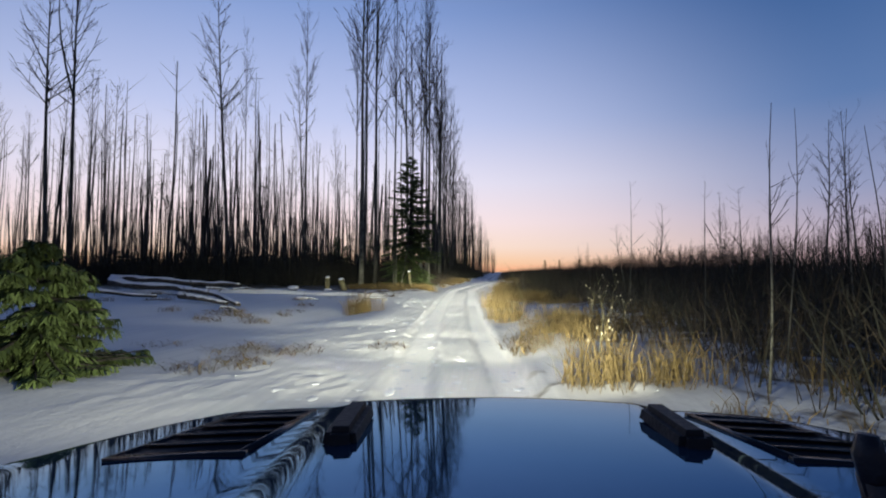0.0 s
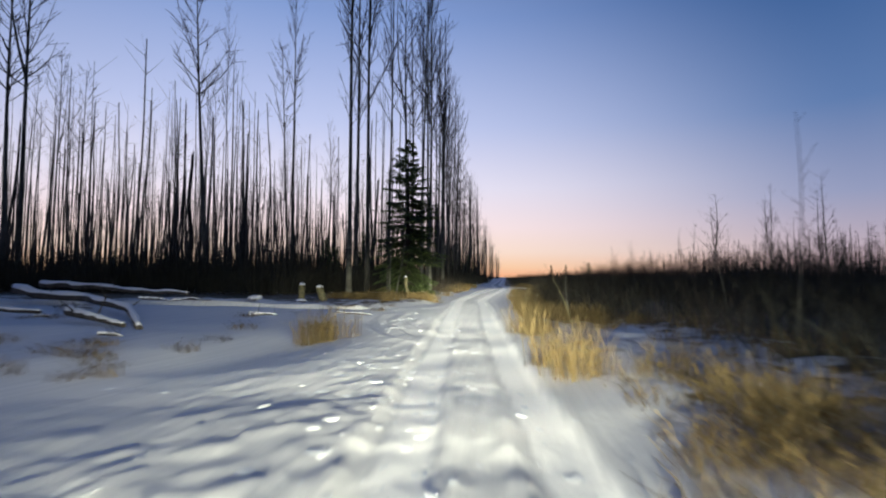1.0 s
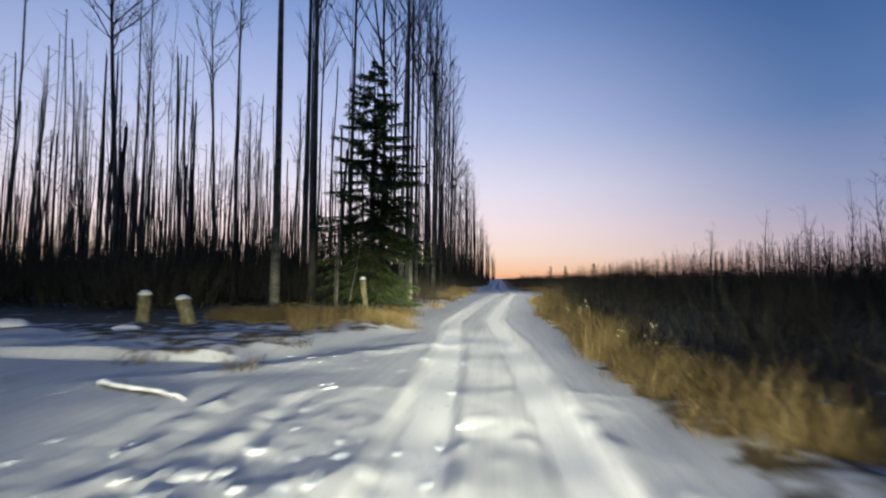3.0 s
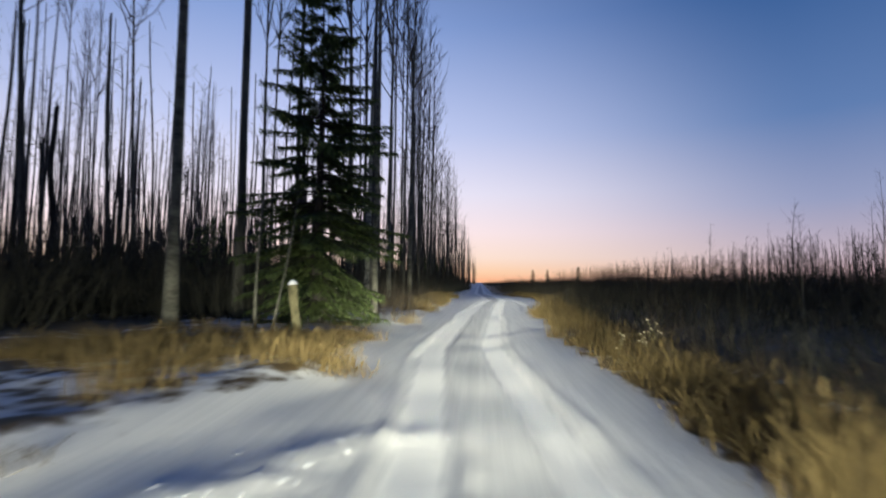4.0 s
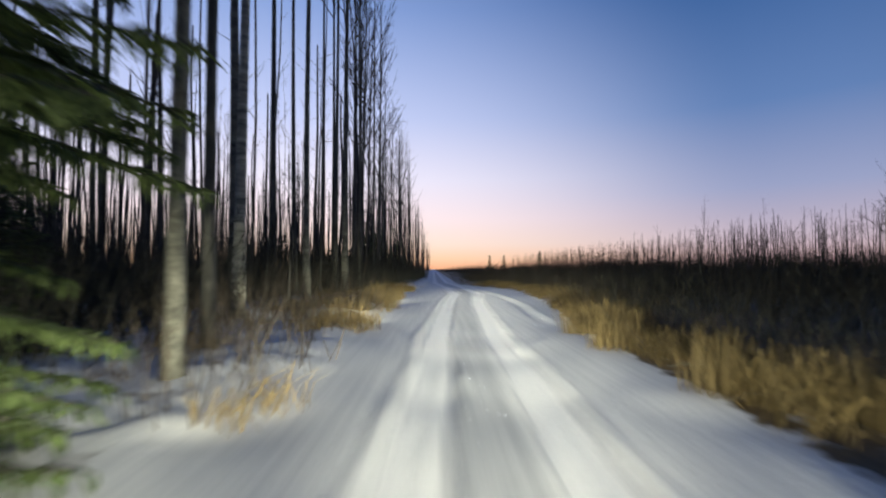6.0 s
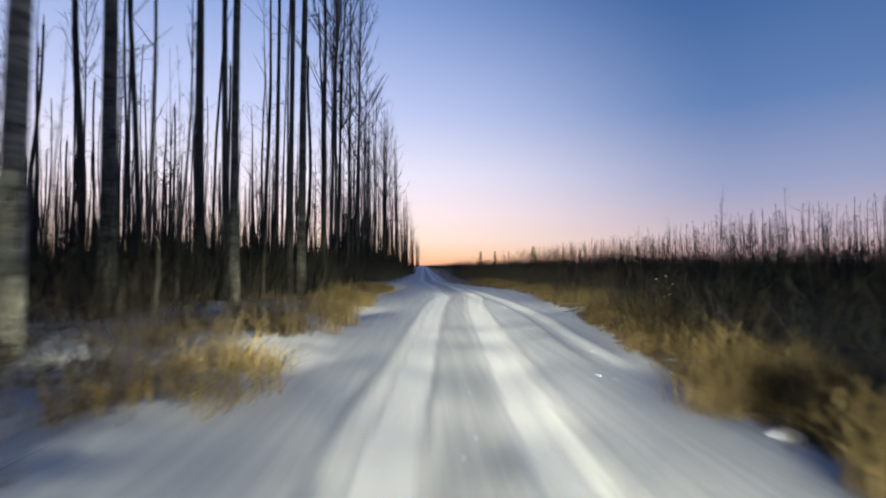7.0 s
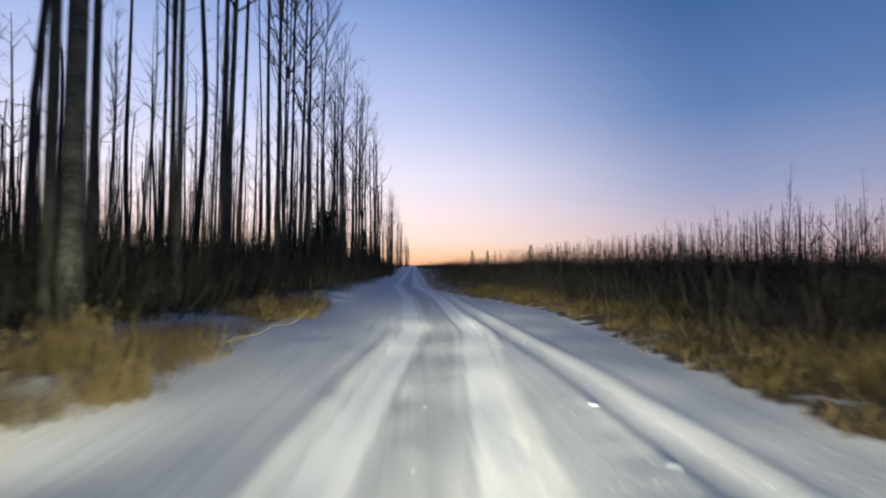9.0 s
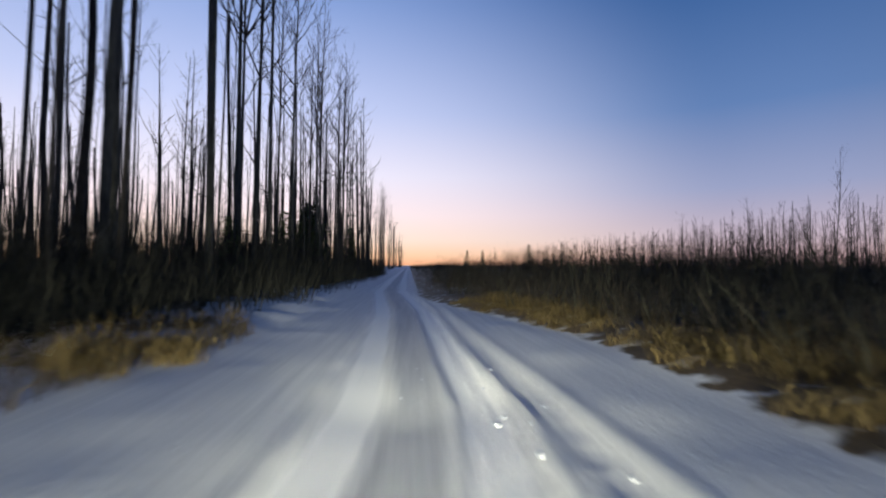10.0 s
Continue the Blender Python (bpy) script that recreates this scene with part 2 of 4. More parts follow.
def snow_material(name, cover=True):
    """Snow with crystals' grain and soft lumps; where the cover runs out, frozen leaf litter and dead grass show."""
    m = bpy.data.materials.new(name)
    m.use_nodes = True
    N, L = m.node_tree.nodes, m.node_tree.links
    b = N["Principled BSDF"]
    tc = N.new("ShaderNodeTexCoord")

    def tex(scale, detail=4):
        n = N.new("ShaderNodeTexNoise")
        n.inputs["Scale"].default_value, n.inputs["Detail"].default_value = scale, detail
        L.new(tc.outputs["Object"], n.inputs[0])
        return n.outputs["Fac"]

    def mixed(f, a, c):
        x = N.new("ShaderNodeMix")
        x.data_type = "RGBA"
        for sock, v in ((x.inputs[0], f), (x.inputs[6], a), (x.inputs[7], c)):
            if isinstance(v, tuple):
                sock.default_value = v
            else:
                L.new(v, sock)
        return x.outputs[2]

    snow = mixed(tex(1.3), (0.66, 0.68, 0.72, 1), (0.86, 0.87, 0.88, 1))
    col = snow
    if cover:
        pk = N.new("ShaderNodeAttribute")
        pk.attribute_name = "packed"
        worn = N.new("ShaderNodeMath")
        worn.operation = "MULTIPLY_ADD"
        L.new(tex(1.0), worn.inputs[0])
        worn.inputs[1].default_value = 0.55
        mp = N.new("ShaderNodeMapping")
        mp.inputs["Scale"].default_value = (7.0, 0.22, 1.0)
        L.new(tc.outputs["Object"], mp.inputs[0])
        L.new(mp.outputs[0], worn.inputs[0].links[0].from_node.inputs[0])
        L.new(pk.outputs["Fac"], worn.inputs[2])
        wr = N.new("ShaderNodeMapRange")
        wr.inputs["From Min"].default_value, wr.inputs["From Max"].default_value = 0.3, 1.25
        L.new(worn.outputs[0], wr.inputs["Value"])
        snow = mixed(wr.outputs[0], (0.44, 0.45, 0.47, 1), (0.93, 0.92, 0.90, 1))
        litter = mixed(tex(9.0), (0.035, 0.026, 0.016, 1), (0.17, 0.115, 0.05, 1))
        at = N.new("ShaderNodeAttribute")
        at.attribute_name = "cover"
        s = N.new("ShaderNodeMath")
        s.operation = "MULTIPLY_ADD"
        L.new(tex(1.7, 6), s.inputs[0])
        s.inputs[1].default_value = 1.6
        L.new(at.outputs["Fac"], s.inputs[2])
        r = N.new("ShaderNodeMapRange")
        r.inputs["From Min"].default_value, r.inputs["From Max"].default_value = 1.15, 1.4
        L.new(s.outputs[0], r.inputs["Value"])
        col = mixed(r.outputs[0], litter, snow)
    L.new(col, b.inputs["Base Color"])
    b.inputs["Roughness"].default_value, b.inputs["Specular IOR Level"].default_value = 0.65, 0.25
    h = N.new("ShaderNodeMath")
    h.operation = "MULTIPLY_ADD"
    L.new(tex(38.0), h.inputs[0])
    h.inputs[1].default_value = 0.35
    L.new(tex(9.0), h.inputs[2])
    bp = N.new("ShaderNodeBump")
    bp.inputs["Strength"].default_value, bp.inputs["Distance"].default_value = 0.22, 0.05
    L.new(h.outputs[0], bp.inputs["Height"])
    L.new(bp.outputs[0], b.inputs["Normal"])
    return m


M_GROUND = snow_material("snow_ground")
M_SNOW = snow_material("loose_snow", cover=False)


# ---------------------------------------------------------------- mesh tools
def quad_mesh(name, V, F, mat, shade=False):
    me = bpy.data.meshes.new(name)
    V, F = np.asarray(V, np.float32), np.asarray(F, np.int32)
    me.vertices.add(len(V))
    me.vertices.foreach_set("co", V.ravel())
    me.loops.add(4 * len(F))
    me.loops.foreach_set("vertex_index", F.ravel())
    me.polygons.add(len(F))
    me.polygons.foreach_set("loop_start", np.arange(len(F), dtype=np.int32) * 4)
    if shade:
        me.polygons.foreach_set("use_smooth", np.ones(len(F), bool))
    me.update(calc_edges=True)
    me.materials.append(mat)
    return me


def tube(P, R, k=6):
    """A tapering tube through the points P with the radii R."""
    P, R = np.asarray(P, float), np.asarray(R, float)
    T = np.gradient(P, axis=0)
    T /= np.linalg.norm(T, axis=1, keepdims=True) + 1e-9
    ref = np.array([1.0, 0, 0]) if abs(T[0, 0]) < 0.8 else np.array([0, 1.0, 0])
    A = np.cross(T, ref)
    A /= np.linalg.norm(A, axis=1, keepdims=True) + 1e-9
    B = np.cross(T, A)
    an = np.arange(k) * 2 * np.pi / k
    V = (P[:, None] + R[:, None, None] * (np.cos(an)[None, :, None] * A[:, None] + np.sin(an)[None, :, None] * B[:, None])).reshape(-1, 3)
    i, j = np.meshgrid(np.arange(len(P) - 1), np.arange(k), indexing="ij")
    j2 = (j + 1) % k
    F = np.stack([i * k + j, (i + 1) * k + j, (i + 1) * k + j2, i * k + j2], -1).reshape(-1, 4)
    return V, F


def capped(P, R, k=10):
    """A tube whose ends are closed by drawing them in to a point."""
    P = np.asarray(P, float)
    return tube(np.vstack([P[:1], P, P[-1:]]), [0.001, *R, 0.001], k)


class Heap:
    """Gathers meshes of quads into one."""

    def __init__(self):
        self.v, self.f, self.n = [], [], 0

    def add(self, VF):
        V, F = VF
        self.v.append(np.asarray(V, float))
        self.f.append(np.asarray(F) + self.n)
        self.n += len(V)
        return self

    def both(self):
        return np.vstack(self.v), np.vstack(self.f)

    def mesh(self, name, mat, shade=True):
        return quad_mesh(name, *self.both(), mat, shade)


def spread(kinds, spots):
    """Many copies of a few shapes as one shape. spots: kind, x, y, z, turn, width scale, height scale, lean."""
    heap = Heap()
    for k, x, y, z, a, sw, sh, lean in spots:
        V, F = kinds[int(k) % len(kinds)]
        c, s = math.cos(a), math.sin(a)
        W = np.empty_like(V)
        zz = V[:, 2] * sh
        W[:, 0] = (c * V[:, 0] - s * V[:, 1]) * sw + x + lean * zz
        W[:, 1] = (s * V[:, 0] + c * V[:, 1]) * sw + y
        W[:, 2] = zz + z
        heap.add((W, F))
    return heap


def part(name, me, parent, label=""):
    ob = new(name, me)
    ob.parent = parent
    if label:
        tagged(ob, label)
    return ob


def thing(name, label, category, group="", at=(0, 0, 0)):
    ob = new(name)
    ob.empty_display_size = 0.2
    ob.matrix_world = pose(*at)
    return tagged(ob, label, category, group)


# ---------------------------------------------------------------- ground: one sheet to the horizon
def ground():
    xs = np.concatenate([-np.geomspace(2500, 42, 22), np.arange(-40, -12, 0.8), np.arange(-12, -3, 0.22), np.arange(-3, 4.5, 0.085), np.arange(4.5, 9, 0.22), np.arange(9, 40, 0.8), np.geomspace(42, 2500, 22)])
    ys = np.concatenate([-np.geomspace(2500, 9, 22), np.arange(-8, 5, 0.3), np.arange(5, 34, 0.125), np.arange(34, 96, 0.23), np.arange(96, 200, 1.2), np.geomspace(201, 2900, 26)])
    X, Y = np.meshgrid(xs, ys)
    Z = height(X, Y)
    V = np.stack([X, Y, Z], -1).reshape(-1, 3)
    ny, nx = X.shape
    i, j = np.meshgrid(np.arange(ny - 1), np.arange(nx - 1), indexing="ij")
    a = i * nx + j
    F = np.stack([a, a + 1, a + nx + 1, a + nx], -1).reshape(-1, 4)
    me = quad_mesh("ground", V, F, M_GROUND, True)
    x, y = V[:, 0], V[:, 1]
    # snow lies whole on lane and clearing, thin and broken on the verges and under the woods
    yy = y + 8 * (lattice(x * 0.15, y * 0.15, 18) - 0.5)
    bare = (0.30 + 0.45 * np.maximum(smooth(22, 30, yy), smooth(4, 9, x - right_edge(y)))) * smooth(-0.3, 0.35, x - right_edge(y)) + (0.55 - 0.3 * smooth(44, 50, yy)) * smooth(0.0, 1.2, left_edge(y) - x) * smooth(30, 34, yy)
    bare = bare + 0.3 * smooth(-8, -13, x) * smooth(33, 40, yy) + 0.3 * smooth(5, 8, x)
    at = me.attributes.new("cover", "FLOAT", "POINT")
    at.data.foreach_set("value", (1.0 - np.clip(bare, 0, 1)).astype(np.float32))
    d = np.abs(np.abs(x - track_mid(y)) - 0.78)
    packed = 0.5 + 0.55 * smooth(0.31, 0.22, d) - 0.4 * smooth(0.42, 0.25, np.abs(x - track_mid(y))) * smooth(36, 40, y)
    pk = me.attributes.new("packed", "FLOAT", "POINT")
    pk.data.foreach_set("value", np.where(np.abs(y - 40) < 300, packed, 0.5).astype(np.float32))
    return tagged(new("ground", me), "rutted snow on a forest lane and clearing, litter showing on the verges", "ground", kind="structure")


ground()


# ---------------------------------------------------------------- trees
def bole(rng, H, r0, bend, top=0.12, n=12):
    t = np.linspace(0, 1, n)
    ph = rng.uniform(0, 6.28, 4)
    P = np.stack([bend * H * (0.012 * np.sin(3.1 * t + ph[0]) + 0.006 * np.sin(8 * t + ph[1])), bend * H * (0.012 * np.sin(3.4 * t + ph[2]) + 0.006 * np.sin(7 * t + ph[3])), H * t], -1)
    P[:, :2] -= P[0, :2]
    R = r0 * ((1 - t) * (1 - top) + top) * (1 + 0.35 * np.exp(-t * 40))
    return t, P, R


def limbs(rng, t, P, R, lo, count, reach, rise, twigs, heap):
    """Ascending limbs with side twigs on the part of the bole above lo."""
    H = P[-1, 2]
    for h in lo + (0.985 - lo) * rng.random(count) ** 0.8:
        o = np.array([np.interp(h, t, P[:, k]) for k in range(3)])
        a, el = rng.uniform(0, 6.28), radians(rng.normal(rise, 9))
        L = reach * (1.15 - 0.75 * (h - lo) / (1 - lo)) * rng.uniform(0.45, 1.15)
        d = np.array([math.cos(a) * math.cos(el), math.sin(a) * math.cos(el), math.sin(el)])
        s = np.linspace(0, 1, 5)
        Q = o + np.outer(s * L, d) + np.outer(s * s * L * 0.16, (0, 0, 1)) + rng.normal(0, 0.02 * L, (5, 3)) * s[:, None]
        r = min(np.interp(h, t, R) * 0.6, 0.0105 * L + 0.006)
        heap.add(tube(Q, r * (1 - 0.8 * s), 4))
        for q in range(twigs):
            u = rng.uniform(0.25, 1.0)
            p = np.array([np.interp(u, s, Q[:, k]) for k in range(3)])
            e = d + rng.normal(0, 0.5, 3) + (0, 0, 0.35)
            e /= np.linalg.norm(e)
            l = L * rng.uniform(0.15, 0.4)
            heap.add(tube(p + np.outer((0, 1), e * l), (r * 0.6, r * 0.25), 3))


def aspen_shape(seed, H=24.0, r0=0.17, lo=0.5, count=30, reach=2.6, twigs=7, bend=0.22, rise=50, fork=False):
    rng = np.random.default_rng(seed)
    trunk, crown = Heap(), Heap()
    t, P, R = bole(rng, H, r0, bend)
    trunk.add(tube(P, R, 10))
    limbs(rng, t, P, R, lo, count, reach, rise, twigs, crown)
    if fork:
        s = np.linspace(0, 1, 6)
        o = np.array([np.interp(0.55, t, P[:, k]) for k in range(3)])
        Q = o + np.outer(s, (0.9, 0.3, 0.42 * H)) + np.outer(np.sin(s * 3.14), (0.5, 0.1, 0))
        trunk.add(tube(Q, 0.45 * r0 * (1 - 0.85 * s), 6))
    return trunk, crown


def snag_shape(seed, H=15.0, r0=0.13, stubs=9, bend=1.2):
    """A dead pole, snapped off at a jagged top, with short broken stubs."""
    rng = np.random.default_rng(seed)
    trunk, crown = Heap(), Heap()
    t, P, R = bole(rng, H, r0, bend, top=0.5)
    trunk.add(tube(P, R, 8))
    for q in range(3):
        o = P[-1] + rng.normal(0, R[-1] * 0.4, 3)
        trunk.add(tube(np.array([o - (0, 0, 0.2), o + (0, 0, rng.uniform(0.1, 0.6))]), (R[-1] * 0.6, 0.005), 4))
    limbs(rng, t, P, R, 0.35, stubs, 0.9, 35, 2, crown)
    return trunk, crown


def pole_shape(seed, H=15.0, r0=0.06, count=14, lo=0.55, reach=1.3):
    """A thin bare sapling pole with fine twigs near its top."""
    rng = np.random.default_rng(seed)
    trunk, crown = Heap(), Heap()
    t, P, R = bole(rng, H, r0, 0.7)
    trunk.add(tube(P, R, 6))
    limbs(rng, t, P, R, lo, count, reach, 58, 4, crown)
    return trunk, crown


def tree_thing(name, shapes, mat, label, category, group):
    trunk, crown = shapes
    ob = thing(name, label, category, group)
    part("trunk", trunk.mesh("trunk", mat), ob)
    part("crown", crown.mesh("crown", M_TWIG), ob, "bare twiggy crown")
    return ob


ASPEN = [aspen_shape(11 + i, lo=l, count=c, reach=r, fork=f) for i, (l, c, r, f) in enumerate(((0.5, 36, 3.5, False), (0.42, 38, 3.2, True), (0.6, 30, 3.9, False), (0.5, 34, 4.2, True)))]
BROAD = [aspen_shape(21 + i, lo=0.4, count=36, reach=r, twigs=5, rise=46, fork=f) for i, (r, f) in enumerate(((4.6, True), (4.0, False), (5.0, True)))]
SNAG = [snag_shape(31 + i, bend=b) for i, b in enumerate((0.5, 0.8, 0.6, 1.2))]
POLE = [pole_shape(51 + i) for i in range(4)]
SCRUB_TREE = [pole_shape(57 + i, 10.0, 0.055, 26, 0.28, 1.7) for i in range(3)]
WOODS = "bare trees of the wood"


def at(x, y, turn=0.0, sw=1.0, sh=1.0, lean_x=0.0, lean_y=0.0, sink=0.05):
    """A pose on the ground, leaning by degrees and scaled in girth and height."""
    return pose(x, y, h1(x, y) - sink, lean_y, lean_x, 0) @ pose(0, 0, 0, 0, 0, turn) @ Matrix.Diagonal((sw, sw, sh, 1))


# trunks that stand out along the wood: x, y, girth and height in metres, kind, lean in degrees
FIRST_TRUNKS = [
    (-10.95, 45.0, 0.40, 27, "pale", 0.0), (-10.55, 48.7, 0.40, 27, "aspen", 0.0), (-13.1, 53.5, 0.42, 27, "aspen", 0.2), (-18.4, 67.7, 0.30, 28, "aspen", -0.5), (-17.4, 66.6, 0.26, 25, "aspen", 0.8),
    (-9.3, 51.5, 0.26, 25, "aspen", 0.3), (-5.3, 50.6, 0.26, 22, "pale", 0.2), (-6.0, 53.2, 0.24, 25, "aspen", 0.2), (-8.15, 76.4, 0.30, 27, "aspen", 0.3),
    (-7.5, 76.2, 0.44, 28, "pale", 0.3), (-9.8, 79.2, 0.30, 26, "aspen", 0.4),
]
MIDDLE_TRUNKS = [
    (-10.6, 65.6, 0.48, 27, "pale", -0.4), (-11.1, 72.6, 0.44, 26, "aspen", -0.4), (-8.2, 69.1, 0.35, 27, "pale", -0.2), (-9.6, 71.8, 0.30, 26, "aspen", -0.3),
    (-8.9, 79.0, 0.28, 27, "aspen", 0.3), (-7.1, 80.2, 0.2, 26, "aspen", -0.2), (-12.0, 108.0, 0.42, 28, "aspen", 0.2), (-12.3, 113.6, 0.36, 30, "aspen", 0.5),
    (-51.8, 81.6, 0.9, 21.6, "snag", 0), (-36.0, 64.4, 0.62, 33, "aspen", -4.0),
]
LAST_TRUNKS = [
    (-34.0, 71.2, 0.36, 26, "snag", -3.0), (-25.8, 67.1, 0.40, 32, "aspen", -1.0), (-50.1, 52.9, 0.60, 33, "aspen", 0.5), (-66.3, 65.2, 0.75, 36, "aspen", -0.5),
    (-8.8, 88.0, 0.30, 27, "aspen", 0.0), (-7.6, 92.5, 0.28, 26, "aspen", 0.6), (-9.4, 97.0, 0.30, 28, "aspen", -0.3), (-8.2, 103.0, 0.28, 27, "aspen", 0.4),
    (-14.8, 63.0, 0.20, 20, "snag", 0.7), (-22.0, 58.0, 0.30, 22, "aspen", -3.0), (-7.47, 58.35, 0.36, 24, "birch", 0.8),
]
ALONG = FIRST_TRUNKS + MIDDLE_TRUNKS + LAST_TRUNKS
TREE_LABEL = {"broad": ("aspen_tree", M_BARK, "tall leafless aspen with a wide twiggy crown", BROAD, 24, 0.17), "scrub": ("young_tree", M_BARK, "slim leafless young tree rising from the scrub", SCRUB_TREE, 10, 0.055), "birch": ("birch_tree", M_WHITE, "leafless birch with whitish bark and black bands", ASPEN, 24, 0.17), "pale": ("aspen_tree", M_BIRCH, "tall leafless aspen with pale scarred bark", ASPEN, 24, 0.17), "aspen": ("aspen_tree", M_BARK, "tall leafless aspen with dark grey bark", ASPEN, 24, 0.17),
              "snag": ("dead_tree", M_CHAR, "dead standing trunk with a snapped-off top", SNAG, 15, 0.13), "pole": ("young_tree", M_BARK, "thin leafless young aspen in the wood", POLE, 15, 0.06)}
made = {}


def plant(kind, variant, x, y, girth, tall, lean):
    name, mat, label, shapes, H, r0 = TREE_LABEL[kind]
    key = (kind, variant % len(shapes))
    m = at(x, y, RNG.uniform(0, 360), girth / 2 / r0, tall / H, lean, RNG.normal(0, 0.5))
    if key not in made:
        made[key] = tree_thing(name, shapes[key[1]], mat, label, "tree", WOODS)
        made[key].matrix_world = m
        return made[key]
    src = made[key]
    ob = copy_thing(src, Matrix.Identity(4))
    ob.matrix_basis = m
    return ob


ALONG += [(x, y, 0.30, tall, "broad", lean) for x, y, tall, lean in ((-8.0, 99.5, 20, 0.8), (-10.5, 104.5, 21, 0.3), (-8.6, 110.5, 20, 0.9), (-11.5, 117, 21, 0.4), (-8.4, 121, 20, 0.8), (-9.8, 127, 21, 0.2),
                                                                       (-7.8, 133, 20, 0.9), (-12.0, 138, 22, 0.3), (-8.6, 144, 21, 0.6), (-7.9, 86.0, 21, 0.9))]
for i, (x, y, girth, tall, kind, lean) in enumerate(ALONG):
    plant(kind, i, x, y, girth, tall * (1.0 if kind == "snag" else 1.25 if x < -20 else 1.42), lean)


def wood_edge(y):
    """How near the lane the wood comes."""
    return np.interp(y, (40, 50, 60, 66, 75, 200, 3000), (-30, -20, -11, -8, -6.5, -6.5, -6))


def wood_spots(rng, n, y0, y1, deep, clear=1.2):
    out = []
    while len(out) < n:
        y = rng.uniform(y0, y1)
        x = wood_edge(y) - deep * rng.random() ** 1.15
        if x < -6 - (y + 30) * 1.15:
            continue
        out.append((x, y))
    return out


for i, (x, y) in enumerate(wood_spots(RNG, 160, 56, 128, 72)):
    u = RNG.random()
    up = 1.28 if x < -22 and y < 88 else 1.0
    if x > -30 and y < 105 and RNG.random() < 0.4:
        continue
    if x > -30 and u > 0.16:
        plant("pole", i, x, y, RNG.uniform(0.09, 0.15), RNG.uniform(10, 19), RNG.normal(0, 0.9))
    elif u < 0.33:
        plant("snag", i, x, y, RNG.uniform(0.18, 0.42), RNG.uniform(10, 24) * up, RNG.normal(0, 0.9))
    elif u < 0.66:
        plant("pole", i, x, y, RNG.uniform(0.12, 0.2), RNG.uniform(15, 25) * up, RNG.normal(0, 0.9))
    else:
        plant("aspen", i, x, y, RNG.uniform(0.2, 0.36), RNG.uniform(20, 31) * up, RNG.normal(0, 0.8))


# the wood behind, past counting
def far_wood(name, spots, kinds, label):
    heap = spread(kinds, spots)
    return tagged(new(name, heap.mesh(name, M_CHAR)), label, "woods", kind="stuff")


LIGHT_ASPEN = [aspen_shape(71 + i, lo=0.42, count=18, twigs=2, reach=3.9) for i in range(3)]
LIGHT = []
for tr, cr in LIGHT_ASPEN + SNAG + [pole_shape(91 + i, count=7) for i in range(3)]:
    LIGHT.append(Heap().add(tr.both()).add(cr.both()).both())
BASE_H = [24] * 3 + [15] * 4 + [15] * 3


def stick_shape(seed, H=18.0, r0=0.10):
    """A slim bare pole of the deep wood with a few twigs."""
    rng = np.random.default_rng(seed)
    heap = Heap()
    t, P, R = bole(rng, H, r0, 0.8, top=rng.uniform(0.15, 0.5), n=7)
    heap.add(tube(P, R, 4))
    for h in rng.uniform(0.3, 0.98, 9):
        o = np.array([np.interp(h, t, P[:, k]) for k in range(3)])
        a, l = rng.uniform(0, 6.28), rng.uniform(0.5, 1.8)
        heap.add(tube(o + np.outer((0, 1), (math.cos(a) * l, math.sin(a) * l, l * rng.uniform(0.2, 1.2))), (0.02, 0.006), 3))
    return heap.both()


def plume_shape(seed, H=18.0, r0=0.09):
    """A far aspen: a slim bole with a plume of fine rising twigs over its upper half."""
    rng = np.random.default_rng(seed)
    heap = Heap()
    t, P, R = bole(rng, H, r0, 0.8, n=6)
    heap.add(tube(P, R, 4))
    for h in 0.45 + 0.53 * rng.random(26) ** 0.8:
        o = np.array([np.interp(h, t, P[:, k]) for k in range(3)])
        a, l = rng.uniform(0, 6.28), rng.uniform(0.8, 2.6) * (1.25 - h)
        heap.add(tube(o + np.outer((0, 1), (math.cos(a) * l, math.sin(a) * l, l * rng.uniform(0.7, 1.8))), (0.03, 0.012), 3))
    return heap.both()


STICKS = [stick_shape(121 + i) for i in range(6)]
PLUMES = [plume_shape(141 + i) for i in range(4)]
spots = []
for x, y in wood_spots(RNG, 1250, 56, 190, 120):
    if x > -26 - 0.12 * (y - 56) and RNG.random() < 0.75:
        continue
    spots.append((RNG.integers(0, 6), x, y, 0, RNG.uniform(0, 6.28), RNG.uniform(0.6, 1.5), RNG.uniform(0.55, 1.35) * (1.22 if y < 90 else 1.0), RNG.normal(0, 0.014)))
far_wood("deep_woods", spots, STICKS, "crowded slim dead poles deep in the wood")
spots = []
for x, y in wood_spots(RNG, 170, 80, 210, 110):
    k = RNG.integers(0, 10)
    tall = RNG.uniform(13, 26)
    spots.append((k, x, y, 0, RNG.uniform(0, 6.28), RNG.uniform(0.7, 1.2), tall / BASE_H[k], RNG.normal(0, 0.02)))
far_wood("far_woods", spots, LIGHT, "leafless grey wood standing deep behind the lane")
spots = []
for i in range(190):
    y = 128 + 520 * RNG.random() ** 1.6
    x = wood_edge(y) - 30 * RNG.random() ** 1.5
    k = RNG.choice((0, 1, 2, 0, 1, 2, 7, 8))
    spots.append((k, x, y, 0, RNG.uniform(0, 6.28), RNG.uniform(0.8, 1.3), RNG.uniform(20, 30) / BASE_H[k], RNG.normal(0, 0.015)))
far_wood("lane_side_woods", spots, LIGHT, "leafless wood lining the lane far ahead")
spots = []
